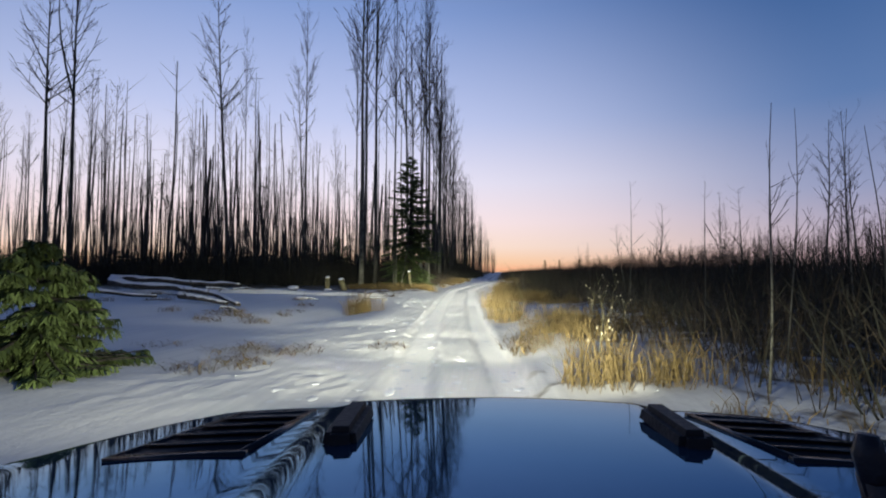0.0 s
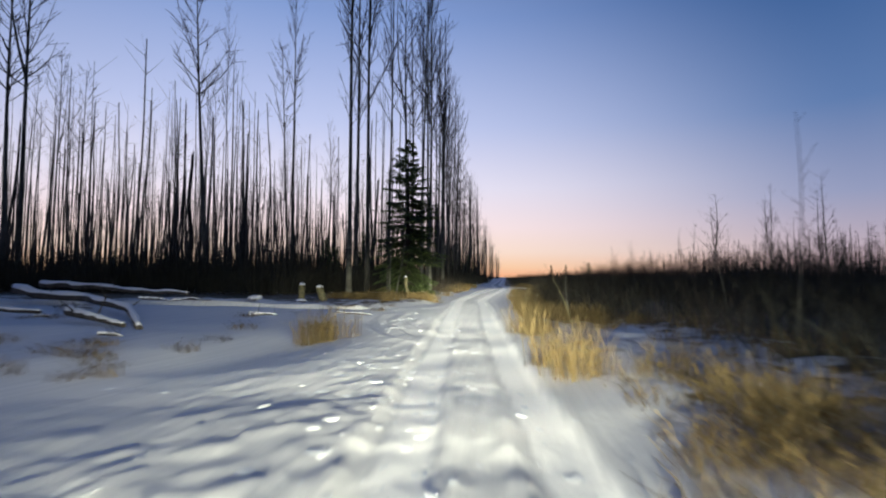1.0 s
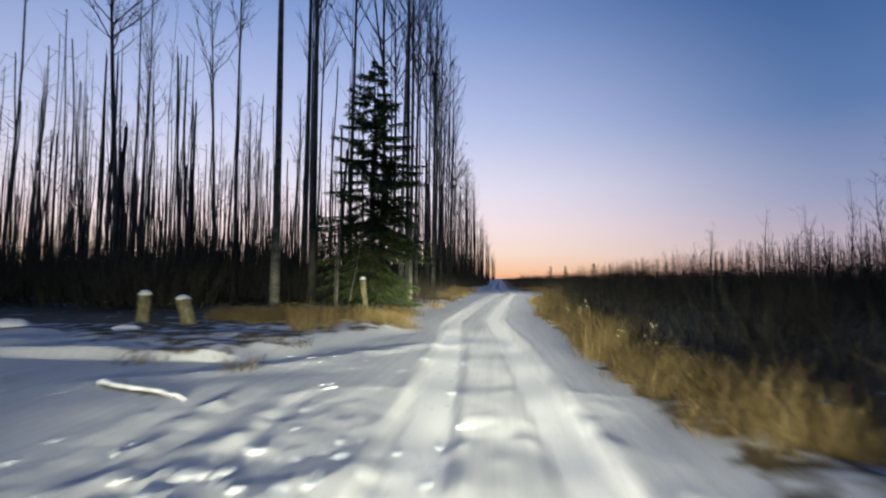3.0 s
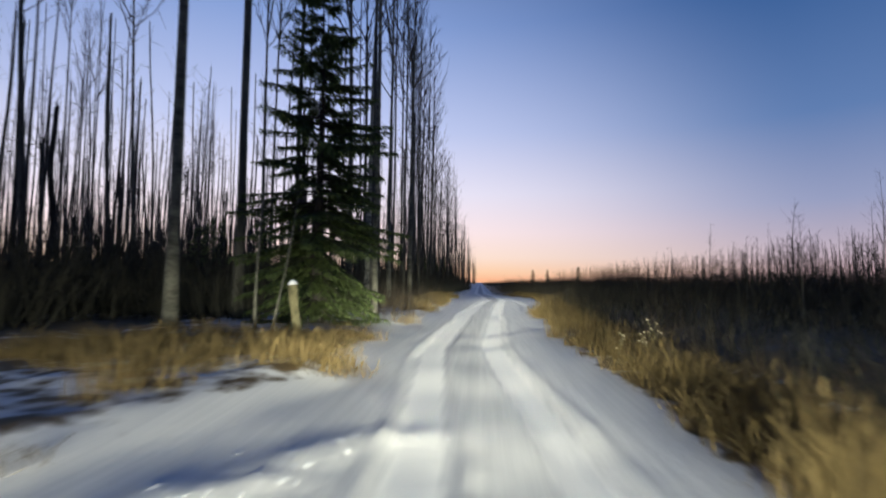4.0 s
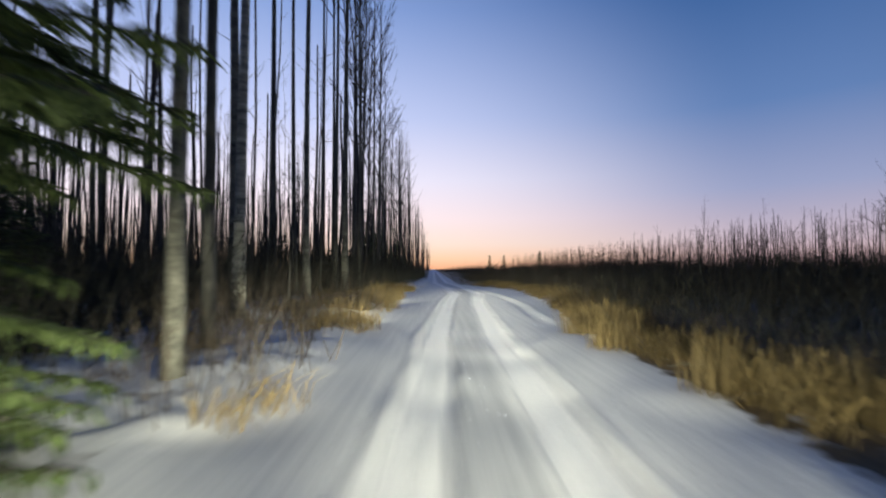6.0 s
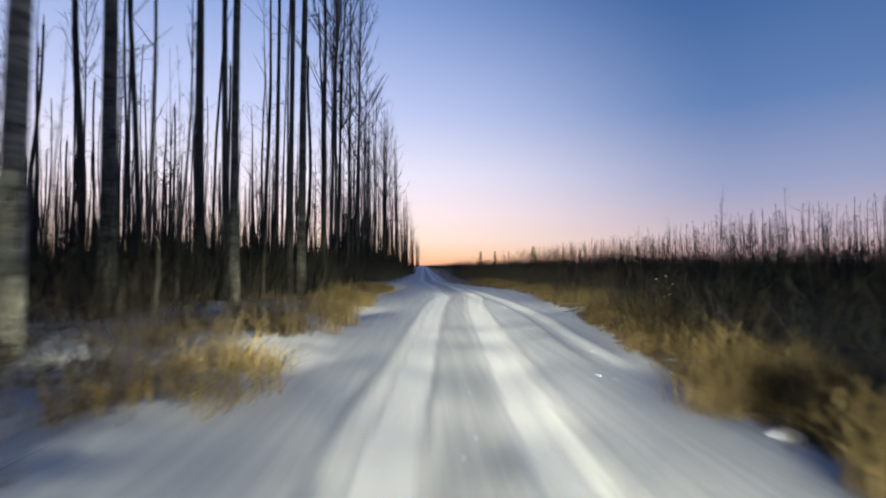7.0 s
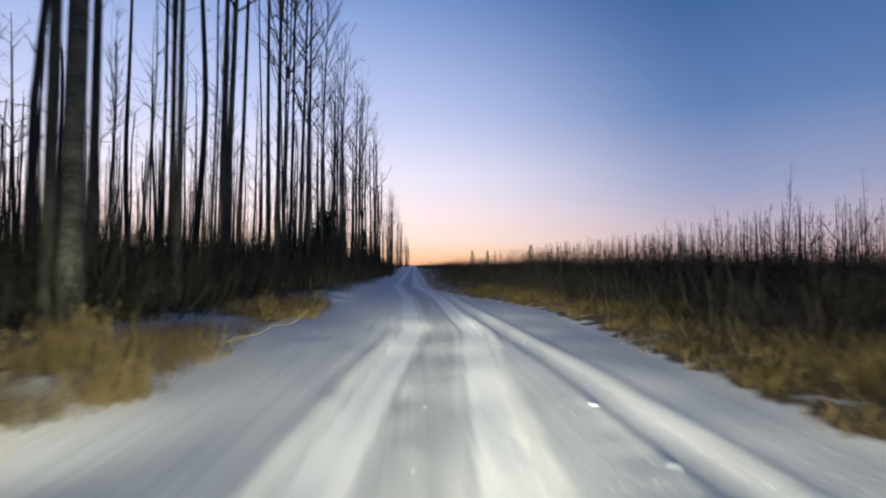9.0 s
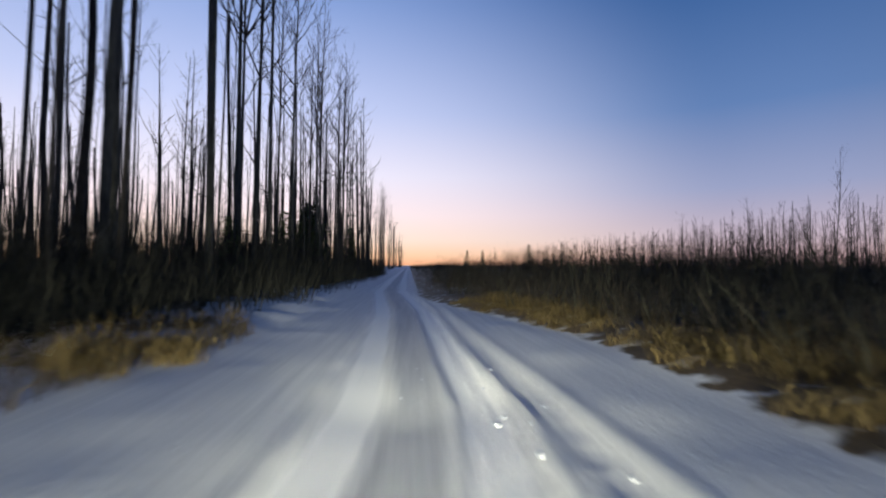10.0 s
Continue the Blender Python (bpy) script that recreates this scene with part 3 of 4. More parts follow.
for i in range(620):
    y = 40 + 640 * RNG.random() ** 1.15
    x = np.interp(y, (40, 150, 300, 700), (80, 92, 105, 90)) + 45 * RNG.random()
    k = RNG.integers(0, 8)
    spots.append((k, x, y, 0, RNG.uniform(0, 6.28), RNG.uniform(0.8, 1.3), RNG.uniform(12, 20) / 18, RNG.normal(0, 0.02)))
for i in range(340):
    y = 130 + 380 * RNG.random() ** 1.2
    x = np.interp(y, (130, 300, 520), (96, 106, 98)) + 22 * RNG.random()
    k = RNG.integers(0, 8)
    spots.append((k, x, y, 0, RNG.uniform(0, 6.28), RNG.uniform(0.8, 1.3), RNG.uniform(12, 19) / 18, RNG.normal(0, 0.02)))
far_wood("far_tree_line", spots, STICKS[:3] + PLUMES + PLUMES[:1], "hazy line of leafless trees beyond the scrub")
for i in range(18):
    y = RNG.uniform(40, 150)
    plant("scrub", i, 26 + 46 * RNG.random(), y, RNG.uniform(0.10, 0.17), RNG.uniform(7, 12.5), RNG.normal(0, 2))
for x, y, tall in ((19, 27, 9.5), (21.5, 29, 10.5), (23, 31, 9), (25, 30, 11.5), (27, 33, 10.5), (29, 36, 12), (27, 58, 10.6), (21, 40, 8), (16, 44, 7.5), (33, 48, 11), (36, 52, 10), (30, 64, 10), (24, 70, 8)):
    plant("scrub", int(tall), x, y, 0.13, tall, RNG.normal(0, 1.5))
for i in range(22):
    plant("scrub", i, 8 + 14 * RNG.random(), RNG.uniform(4, 70), RNG.uniform(0.05, 0.07), RNG.uniform(2.8, 4.4), RNG.normal(0, 2))


# ---------------------------------------------------------------- spruces
def spruce_shape(seed, H=13.0, R=3.2, whorls=40, per=8, sprays=24, fringe=2, outline=None, open_from=99.0):
    """A trunk with whorls of drooping boughs, each hung with needled sprays on both sides."""
    rng = np.random.default_rng(seed)
    trunk, boughs = Heap(), Heap()
    t, P, rad = bole(rng, H, 0.017 * H, 0.4, top=0.05)
    trunk.add(tube(P, rad, 8))
    V, F, n = [], [], 0
    for w in range(whorls):
        u = (w + 0.5) / whorls
        z = H * (0.035 + 0.955 * u)
        L0 = R * (1 - u) ** 0.85 * (0.85 + 0.15 * smooth(0.0, 0.1, u)) + 0.12
        if outline:
            L0 = float(np.interp(z, *outline))
        # looser layers with gaps between them higher up
        loose = 1 - 0.2 * smooth(open_from, open_from + 1.5, z)
        for k in range(max(4, int(per * (1.05 - 0.5 * u) * loose))):
            a = rng.uniform(0, 6.28)
            L = L0 * rng.uniform(0.55, 1.12)
            zb = z + rng.normal(0, 0.010 * H)
            ca, sa = math.cos(a), math.sin(a)
            s = np.linspace(0, 1, 6)
            rise = 0.25 * u - 0.08
            zz = zb + L * (rise * s * 2 - (0.36 - 0.3 * u) * s ** 1.6 + 0.10 * s ** 3)
            Q = np.stack([ca * L * s, sa * L * s, np.maximum(zz, 0.08 + 0.1 * s)], -1)
            trunk.add(tube(Q, 0.010 * L + 0.012 - 0.009 * L * s, 3))
            m = max(4, int(sprays * (0.4 + L / R)))
            for g in range(m):
                f = 0.18 + 0.82 * (g + rng.random()) / m
                o = np.array([np.interp(f, s, Q[:, c]) for c in range(3)])
                for sd in (-1, 1):
                    b = a + sd * rng.uniform(0.5, 1.15)
                    l = (0.16 + 0.19 * L * (1.05 - f)) * rng.uniform(0.6, 1.3)
                    dv = np.array([math.cos(b) * l, math.sin(b) * l, -l * rng.uniform(0.15, 0.7)])
                    wv = np.cross(dv, (0, 0, 1.0))
                    wv *= (0.022 + 0.07 * l) / (np.linalg.norm(wv) + 1e-6)
                    tip = o + dv
                    mid = o + dv * 0.45 + (0, 0, 0.03)
                    V += [o, mid + wv, tip, mid - wv]
                    F.append((n, n + 1, n + 2, n + 3))
                    n += 4
                    # a fringe of short hanging needled twigs
                    for q in range(fringe):
                        e = o + dv * rng.uniform(0.1, 0.95)
                        d = np.array([rng.normal(0, 0.05), rng.normal(0, 0.05), -rng.uniform(0.05, 0.17)]) + dv * 0.15
                        h = np.array([math.cos(b) * 0.017, math.sin(b) * 0.017, 0])
                        V += [e - h * 0.6, e + h * 0.6, e + d * 0.6 + h, e + d * 0.6 - h]
                        V += [e + d - h * 0.2, e + d + h * 0.2]
                        F += [(n, n + 1, n + 2, n + 3), (n + 3, n + 2, n + 5, n + 4)]
                        n += 6
    boughs.add((np.array(V), np.array(F)))
    return trunk, boughs


def spruce_thing(shapes, label):
    ob = thing("spruce_tree", label, "tree", "spruces")
    part("trunk", shapes[0].mesh("trunk", M_CHAR), ob)
    part("crown", shapes[1].mesh("crown", M_NEEDLE, False), ob, "drooping dark green needled boughs")
    return ob


big = spruce_thing(spruce_shape(101, R=3.0, whorls=38, per=10, outline=((0.4, 2.0, 3.2, 4.2, 5.2, 6.8, 9.9, 12.2, 13.0), (2.1, 2.6, 2.95, 3.0, 2.85, 2.5, 1.7, 0.64, 0.12)), open_from=3.2), "full dark green spruce beside the snowy lane")
big.matrix_world = at(-6.5, 46.6, 40)
small = spruce_thing(spruce_shape(102, 5.0, 1.6, 22, 7, 7, 1), "young dark spruce in the undergrowth")
small.matrix_world = at(-15.5, 54.0, 0, 1.0, 0.9)
young = spruce_thing(spruce_shape(103, 2.3, 1.65, 16, 10, 14, 3), "young bushy spruce on the edge of the snowy clearing")
young.matrix_world = at(-5.2, 7.2, 0, 1.0, 0.95)
for x, y, s, k in ((-20.8, 175, 3.0, 1.0), (-16, 150, 2.2, 1.2), (-12.0, 135, 1.9, 1.5), (-10.6, 128, 1.4, 1.5), (-14, 142, 1.7, 1.5), (-11.6, 131, 1.6, 1.4), (-10.2, 122, 1.1, 1.4), (-13, 126, 1.5, 1.3), (-13.5, 57.5, 1.25, 0.8), (-19, 61, 1.2, 0.8), (-9.5, 52.5, 0.8, 0.9), (-21, 66, 1.3, 0.7), (-30, 66, 0.9, 0.8),
                   (-9.5, 111, 1.0, 1.0), (-8.6, 120, 1.0, 1.1), (-9.0, 150, 1.6, 1.1), (-11, 168, 1.8, 1.1), (-8.4, 97, 0.8, 1.0), (-45, 60, 0.9, 0.9), (-37, 58, 0.8, 0.9), (34, 205, 1.5, 0.9), (28, 300, 1.8, 0.9), (40, 330, 2.0, 0.8)):
    copy_thing(small, Matrix.Identity(4)).matrix_basis = at(x, y, RNG.uniform(0, 360), s * k, s)


# ---------------------------------------------------------------- thickets and grass
def shrub_shape(seed, stems, H, R, twigs, flat=0.007):
    """A clump of thin upright stems with side twigs, each a narrow blade."""
    rng = np.random.default_rng(seed)
    V, F, n = [], [], 0

    def blade(p, q, w):
        nonlocal n
        a = rng.uniform(0, 3.14)
        s = np.array([math.cos(a), math.sin(a), 0]) * w
        V.extend([p - s, p + s, q + s * 0.4, q - s * 0.4])
        F.append((n, n + 1, n + 2, n + 3))
        n += 4

    for k in range(stems):
        a, r = rng.uniform(0, 6.28), R * math.sqrt(rng.random())
        p = np.array([math.cos(a) * r, math.sin(a) * r, 0])
        h = H * rng.uniform(0.45, 1.0)
        d = np.array([math.cos(a) * 0.16, math.sin(a) * 0.16, 1.0]) + rng.normal(0, 0.1, 3)
        m = p + d * h * 0.55
        e = m + (d + rng.normal(0, 0.15, 3)) * h * 0.45
        blade(p, m, flat)
        blade(m, e, flat * 0.6)
        for q in range(twigs):
            u = rng.uniform(0.2, 1.0)
            o = p + (e - p) * u
            t = rng.normal(0, 0.5, 3) + (0, 0, 0.7)
            blade(o, o + t * h * 0.12, flat * 0.6)
    return np.array(V), np.array(F)


def tuft_shape(seed, blades, H, R):
    """A tuft of dry grass: bent narrow blades, some with heads."""
    rng = np.random.default_rng(seed)
    V, F, n = [], [], 0
    for k in range(blades):
        a, r = rng.uniform(0, 6.28), R * math.sqrt(rng.random())
        p = np.array([math.cos(a) * r, math.sin(a) * r, -0.03])
        h = H * rng.uniform(0.4, 1.0)
        b, lean = rng.uniform(0, 6.28), rng.uniform(0.05, 0.55)
        m = p + np.array([math.cos(b) * lean * h * 0.35, math.sin(b) * lean * h * 0.35, h * 0.6])
        e = p + np.array([math.cos(b) * lean * h * 1.1, math.sin(b) * lean * h * 1.1, h * (1.0 - 0.35 * lean)])
        c = rng.uniform(0, 3.14)
        w = np.array([math.cos(c), math.sin(c), 0]) * rng.uniform(0.0025, 0.006)
        V += [p - w, p + w, m + w, m - w, e + w * 0.5, e - w * 0.5]
        F += [(n, n + 1, n + 2, n + 3), (n + 3, n + 2, n + 4, n + 5)]
        n += 6
        if rng.random() < 0.08:
            g = w * 1.5
            V += [e - g, e + g, e + g * 0.5 + (0, 0, 0.12), e - g * 0.5 + (0, 0, 0.12)]
            F.append((n, n + 1, n + 2, n + 3))
            n += 4
    return np.array(V), np.array(F)


TUFTS = [tuft_shape(201 + i, 66, 1.0, 0.36) for i in range(5)]
SHRUBS = [shrub_shape(221 + i, 34, 2.8, 0.9, 5) for i in range(5)]
FINE = [shrub_shape(281 + i, 40, 3.0, 1.2, 4, 0.012) for i in range(4)]
THICKET = [shrub_shape(261 + i, 34, 3.2, 1.3, 4, 0.016) for i in range(5)]
DENSE = [shrub_shape(271 + i, 44, 2.7, 1.3, 5, 0.011) for i in range(5)]


def ground_spots(rng, n, place, sw, sh, kinds=5):
    out = []
    for i in range(n):
        x, y = place(rng)
        out.append((rng.integers(0, kinds), x, y, 0.0, rng.uniform(0, 6.28), rng.uniform(*sw), rng.uniform(*sh), rng.normal(0, 0.06)))
    z = height(np.array([o[1] for o in out]), np.array([o[2] for o in out]))
    return [(*o[:3], z[i] - 0.03, *o[4:]) for i, o in enumerate(out)]


def right_grass(rng):
    y = rng.uniform(-1, 93)
    return right_edge(y) + 0.25 + abs(rng.normal(0, 1.9)) * np.interp(y, (0, 20, 30, 35, 44, 60, 80), (0.8, 1, 0.7, 0.5, 0.55, 0.8, 1.1)), y


def right_scrub(rng):
    y = rng.uniform(-4, 120)
    return right_edge(y) + float(np.interp(y, (-4, 16, 24, 34), (3.0, 3.2, 2.8, 1.5))) + 30 * rng.random() ** 1.6, y


def far_right(rng):
    y = 30 + 430 * rng.random() ** 1.4
    return float(np.interp(y, (30, 90, 130, 500), (22, 14, 3.6, 3.0))) + 110 * rng.random() ** 1.4, y


CLUMPS = [(-3.98, 21.6, 1.15), (-3.85, 21.8, 1.2), (-3.6, 64.7, 0.95), (-4.2, 65.6, 0.85), (-3.7, 71.4, 0.9), (-4.6, 72.2, 1.0), (-5.3, 73.0, 1.0), (-4.2, 70.4, 0.6), (-4.6, 66.6, 0.7), (-3.9, 79.3, 0.6), (-3.5, 80.6, 0.6), (-4.4, 80.0, 0.7), (-3.6, 71.5, 0.55), (3.75, 6.6, 1.0), (4.6, 6.8, 0.8), (2.5, 17.6, 1.15), (2.9, 16.0, 1.2), (2.05, 22.9, 1.2), (2.45, 22.2, 1.1), (2.4, 33.4, 1.2), (3.0, 35.6, 1.1),
          (-5.4, 35.9, 0.9), (2.0, 46.0, 1.0), (2.6, 50.0, 1.0), (2.7, 54.6, 0.9), (2.3, 56.4, 0.8), (2.4, 54.0, 1.1), (3.3, 57.0, 1.1), (5.4, 68.0, 0.9), (5.8, 70.5, 0.8)]


def taller(spots):
    """The scrub stands higher the farther it is from the lane."""
    return [(*o[:6], o[6] * float(np.interp(o[1] - right_edge(o[2]), (2, 9, 24, 60), (0.6, 0.9, 1.3, 1.5))), o[7]) for o in spots]


def left_grass(rng):
    y = rng.uniform(38, 85)
    return left_edge(y) - 0.2 - abs(rng.normal(0, 1.5)), y


def clumped(place, keep, seed):
    """Keeps the growth in patches."""

    def f(rng):
        while True:
            x, y = place(rng)
            if float(lattice(np.array([x * 0.45]), np.array([y * 0.45]), seed)[0]) + rng.uniform(-0.15, 0.15) > (keep(y) if callable(keep) else keep):
                return x, y

    return f


def stuff(name, heap, mat, label, category):
    return tagged(new(name, heap.mesh(name, mat, False)), label, category, kind="stuff")


stuff("dry_grass", spread(TUFTS, [(*o[:6], o[6] * float(np.interp(o[2], (0, 20, 30, 38, 46, 62, 72), (0.6, 0.75, 1.05, 1.15, 1.1, 0.85, 0.6)) * np.interp(o[1] - right_edge(o[2]), (0.3, 1.5), (0.55, 1.0))), o[7]) for o in ground_spots(RNG, 950, clumped(right_grass, lambda y: 0.66 if y < 27 else 0.30, 31), (0.8, 1.5), (0.4, 1.05))] + ground_spots(RNG, 210, clumped(left_grass, 0.52, 32), (0.8, 1.6), (0.25, 0.7))
             + ground_spots(RNG, 180, clumped(lambda r: (r.uniform(-10.2, -4.0), r.uniform(37.3, 43.5)), 0.36, 33), (0.8, 1.6), (0.25, 0.62))
             + ground_spots(RNG, 42, lambda r: (right_edge(5) + 0.4 + 5.5 * r.random(), r.uniform(4, 27)), (0.6, 1.3), (0.3, 0.85))
             + ground_spots(RNG, 46, clumped(lambda r: (r.uniform(-20, -4.5), r.uniform(15, 34)), 0.5, 36), (0.8, 1.5), (0.12, 0.34))
             + ground_spots(RNG, 12, lambda r: (r.normal(-2.4, 1.2), r.normal(9.0, 1.2)), (0.9, 1.6), (0.12, 0.26))
             + ground_spots(RNG, 45, clumped(lambda r: (r.uniform(-12, -4.5), r.uniform(60, 74)), 0.5, 35), (0.8, 1.7), (0.3, 0.8))
             + [(i, x + RNG.normal(0, 0.22), y + RNG.normal(0, 0.22), h1(x, y) - 0.03, i, RNG.uniform(0.8, 1.3), h * RNG.uniform(0.7, 1.1), 0.0) for x, y, h in CLUMPS for i in range(5)]),
      M_GRASS, "tall golden dry grass along both verges of the lane", "grass")
WILLOWS = taller(ground_spots(RNG, 560, right_scrub, (0.9, 1.6), (0.55, 0.95)))
WILLOWS.sort(key=lambda o: o[1] - right_edge(o[2]) + (50 if o[2] > 84 else 0))
willow = {}
for k, x, y, z, a, sw, sh, lean in WILLOWS[:150]:
    m = pose(x, y, z, 0, math.degrees(lean), math.degrees(a)) @ Matrix.Diagonal((sw, sw, sh, 1))
    if k not in willow:
        willow[k] = tagged(new("willow_shrub", quad_mesh("willow_shrub", *SHRUBS[k], M_SHRUB)), "bare dark willow shrub beside the snowy lane", "shrub", "willows along the lane")
        willow[k].matrix_basis = m
    else:
        copy_thing(willow[k], Matrix.Identity(4)).matrix_basis = m
stuff("scrub", spread(SHRUBS, WILLOWS[150:]), M_SHRUB, "dense bare willow scrub beside the lane", "shrubs")
stuff("far_scrub", spread(THICKET, taller(ground_spots(RNG, 430, far_right, (1.3, 2.6), (0.75, 1.1)))),
      M_DARKBUSH, "dark leafless scrub stretching away from the lane", "shrubs")


def undergrowth(rng):
    while True:
        y = 42 + 150 * rng.random() ** 1.4
        x = float(np.interp(y, (40, 52, 60, 68, 74, 200), (-15, -14.5, -14, -13, -10.0, -9.5))) - 75 * rng.random() ** 1.7
        if x > -14 - (y + 20) * 1.25:
            return x, y


def thick_edge(rng):
    """Where the brush closes up under the first trees."""
    x = -9.0 - 42 * rng.random() ** 1.3
    return x, float(np.interp(x, (-50, -20, -10, -6.9), (60, 66, 73, 78))) + 14 * rng.random() ** 1.5


stuff("undergrowth", spread(THICKET, ground_spots(RNG, 500, undergrowth, (1.0, 2.2), (0.5, 1.1)) + ground_spots(RNG, 420, thick_edge, (1.0, 1.7), (0.55, 1.1))
                            + ground_spots(RNG, 70, lambda r: (-8.4 - 7.5 * r.random(), r.uniform(48, 58)), (0.9, 1.5), (0.6, 1.1))
                            + ground_spots(RNG, 300, lambda r: (-15.5 - 48 * r.random() ** 1.2, r.uniform(43, 60)), (1.1, 1.9), (0.9, 1.5))), M_DARKBUSH, "dark tangled undergrowth below the bare trees", "shrubs")
stuff("dark_scrub", spread(DENSE, taller(ground_spots(RNG, 540, lambda r: (lambda y: (right_edge(y) + float(np.interp(y, (0, 24, 34), (4.5, 3.6, 2.6))) + 26 * r.random() ** 1.25, y))(r.uniform(2, 118)), (1.0, 1.6), (0.7, 1.1)))), M_DARKBUSH, "low dark scrub crowding the snow beside the lane", "shrubs")
stuff("brush", spread(FINE, ground_spots(RNG, 110, lambda r: (-6.6 - 6 * r.random(), r.uniform(84, 190)), (1.0, 1.8), (0.9, 1.7), 4) + ground_spots(RNG, 150, lambda r: (-6.2 - 4 * r.random(), r.uniform(74, 112)), (0.9, 1.5), (0.5, 1.0), 4)
                            + ground_spots(RNG, 90, lambda r: (lambda y: (left_edge(y) - 1.3 - 3.0 * r.random(), y))(r.uniform(86, 160)), (0.8, 1.3), (0.4, 0.9), 4)
                            + ground_spots(RNG, 170, lambda r: (-8.6 - 4.5 * r.random(), r.uniform(60, 128)), (0.9, 1.6), (0.8, 1.5), 4)), M_DARKBUSH, "fine dark brush at the foot of the wood", "shrubs")
stuff("verge_brush", spread(FINE, ground_spots(RNG, 26, lambda r: (lambda y: (left_edge(y) - 0.9 - 3.2 * r.random() ** 1.3, y))(r.uniform(49, 63)), (0.6, 1.1), (0.28, 0.62), 4)), M_SHRUB, "thin brown brush on the snowy verge", "shrubs")


# ---------------------------------------------------------------- things beside the lane


def lump(w, d, h, seed, k=14):
    """A soft mound of snow."""
    rng = np.random.default_rng(seed)
    heap = Heap()
    th = np.linspace(0, 1, 8)
    P = np.stack([np.zeros(8), np.zeros(8), h * np.sin(th * math.pi / 2)], -1)
    V, F = tube(P + 1e-6 * np.arange(8)[:, None], np.maximum(np.cos(th * math.pi / 2), 0.02), k)
    V[:, 0] *= w
    V[:, 1] *= d
    V += rng.normal(0, 0.06 * min(w, d, h), V.shape)
    return heap.add((V, F))


def post_thing():
    ob = thing("fence_post", "weathered grey wooden post with a cap of snow", "post")
    t = np.linspace(0, 1, 9)
    P = np.stack([-0.16 * t + 0.01 * np.sin(7 * t), 0.02 * np.sin(5 * t), 1.52 * t], -1)
    part("shaft", Heap().add(capped(P, 0.125 + 0.012 * np.sin(9 * t), 12)).mesh("shaft", M_WOOD), ob)
    cap = part("snow_cap", lump(0.135, 0.135, 0.15, 5).mesh("snow_cap", M_SNOW), ob, "rounded cap of snow")
    cap.location = (-0.16, 0, 1.50)
    return ob


post_thing().matrix_world = pose(-5.69, 42.7, h1(-5.69, 42.7) - 0.06)


def stump_thing(tall, r, lean):
    ob = thing("tree_stump", "pale sawn tree stump with snow on its top", "stump", "stumps at the clearing's edge")
    t = np.linspace(0, 1, 6)
    P = np.stack([lean * t, 0.02 * np.sin(4 * t), tall * t], -1)
    V, F = tube(P, r * (1 + 0.35 * np.exp(-6 * t)), 14)
    V[:, :2] *= (0.82 + 0.36 * lattice(np.arctan2(V[:, 1], V[:, 0] - lean * 0.5) * 1.6 + 7, V[:, 2] * 2.5, int(90 * r)))[:, None]
    part("bole", Heap().add((V, F)).mesh("bole", M_WOOD), ob)
    top = part("cut_face", Heap().add(capped([(lean, 0, tall - 0.03), (lean, 0, tall + 0.012)], (r, r * 0.97), 12)).mesh("cut_face", M_CUT), ob, "pale sawn face")
    cap = part("snow_cap", lump(r * 1.05, r * 1.05, 0.14, 8).mesh("snow_cap", M_SNOW), ob)
    cap.location = (lean, 0, tall)
    return ob


stump_thing(0.95, 0.19, 0.05).matrix_world = pose(-11.2, 36.6, h1(-11.2, 36.6) - 0.1)
stump_thing(0.95, 0.22, -0.28).matrix_world = pose(-9.93, 37.1, h1(-9.93, 37.1) - 0.1)


def fallen_tree(P, r, label, snow=True):
    """A trunk lying in the snow, tapering, with a ridge of snow along its back and broken limb stubs."""
    bark = M_CHAR if snow else M_WOOD
    ob = thing("fallen_tree", label, "fallen tree", "fallen trees in the clearing")
    P = np.asarray(P, float)
    t = np.linspace(0, len(P) - 1, 22)
    Q = np.stack([np.interp(t, np.arange(len(P)), P[:, k]) for k in range(3)], -1)
    Q[:, 2] = Q[:, 2] + height(Q[:, 0], Q[:, 1])
    u = np.linspace(0, 1, 22)
    R = r * (1.1 - 0.6 * u)
    part("trunk", Heap().add(capped(Q, R, 10)).mesh("trunk", bark), ob)
    rng = np.random.default_rng(int(1000 * r))
    for k in range(4 if snow else 5):
        i = rng.integers(4, 20)
        d = rng.normal(0, 0.5, 3) + (0, 0, 0.6)
        part("stub", Heap().add(capped(Q[i] + np.outer((0, 0.5, 1), d * (3.5 if snow else 22) * r), (0.2 * r, 0.15 * r, 0.06 * r), 5)).mesh("stub", bark), ob)
    if not snow:
        F = np.linspace(Q[1] + (0.35, -0.55, -0.02), Q[11], 6)
        part("prong", Heap().add(capped(F, r * np.linspace(0.9, 0.7, 6), 8)).mesh("prong", bark), ob)
    if snow:
        S = Q + np.stack([0 * u, 0 * u, R * 0.62], -1)
        V, F = capped(S, R * (0.85 + 0.15 * np.sin(u * 31)), 9)
        part("snow_cap", Heap().add((V, F)).mesh("snow_cap", M_SNOW), ob, "thick snow along its back")
    return ob


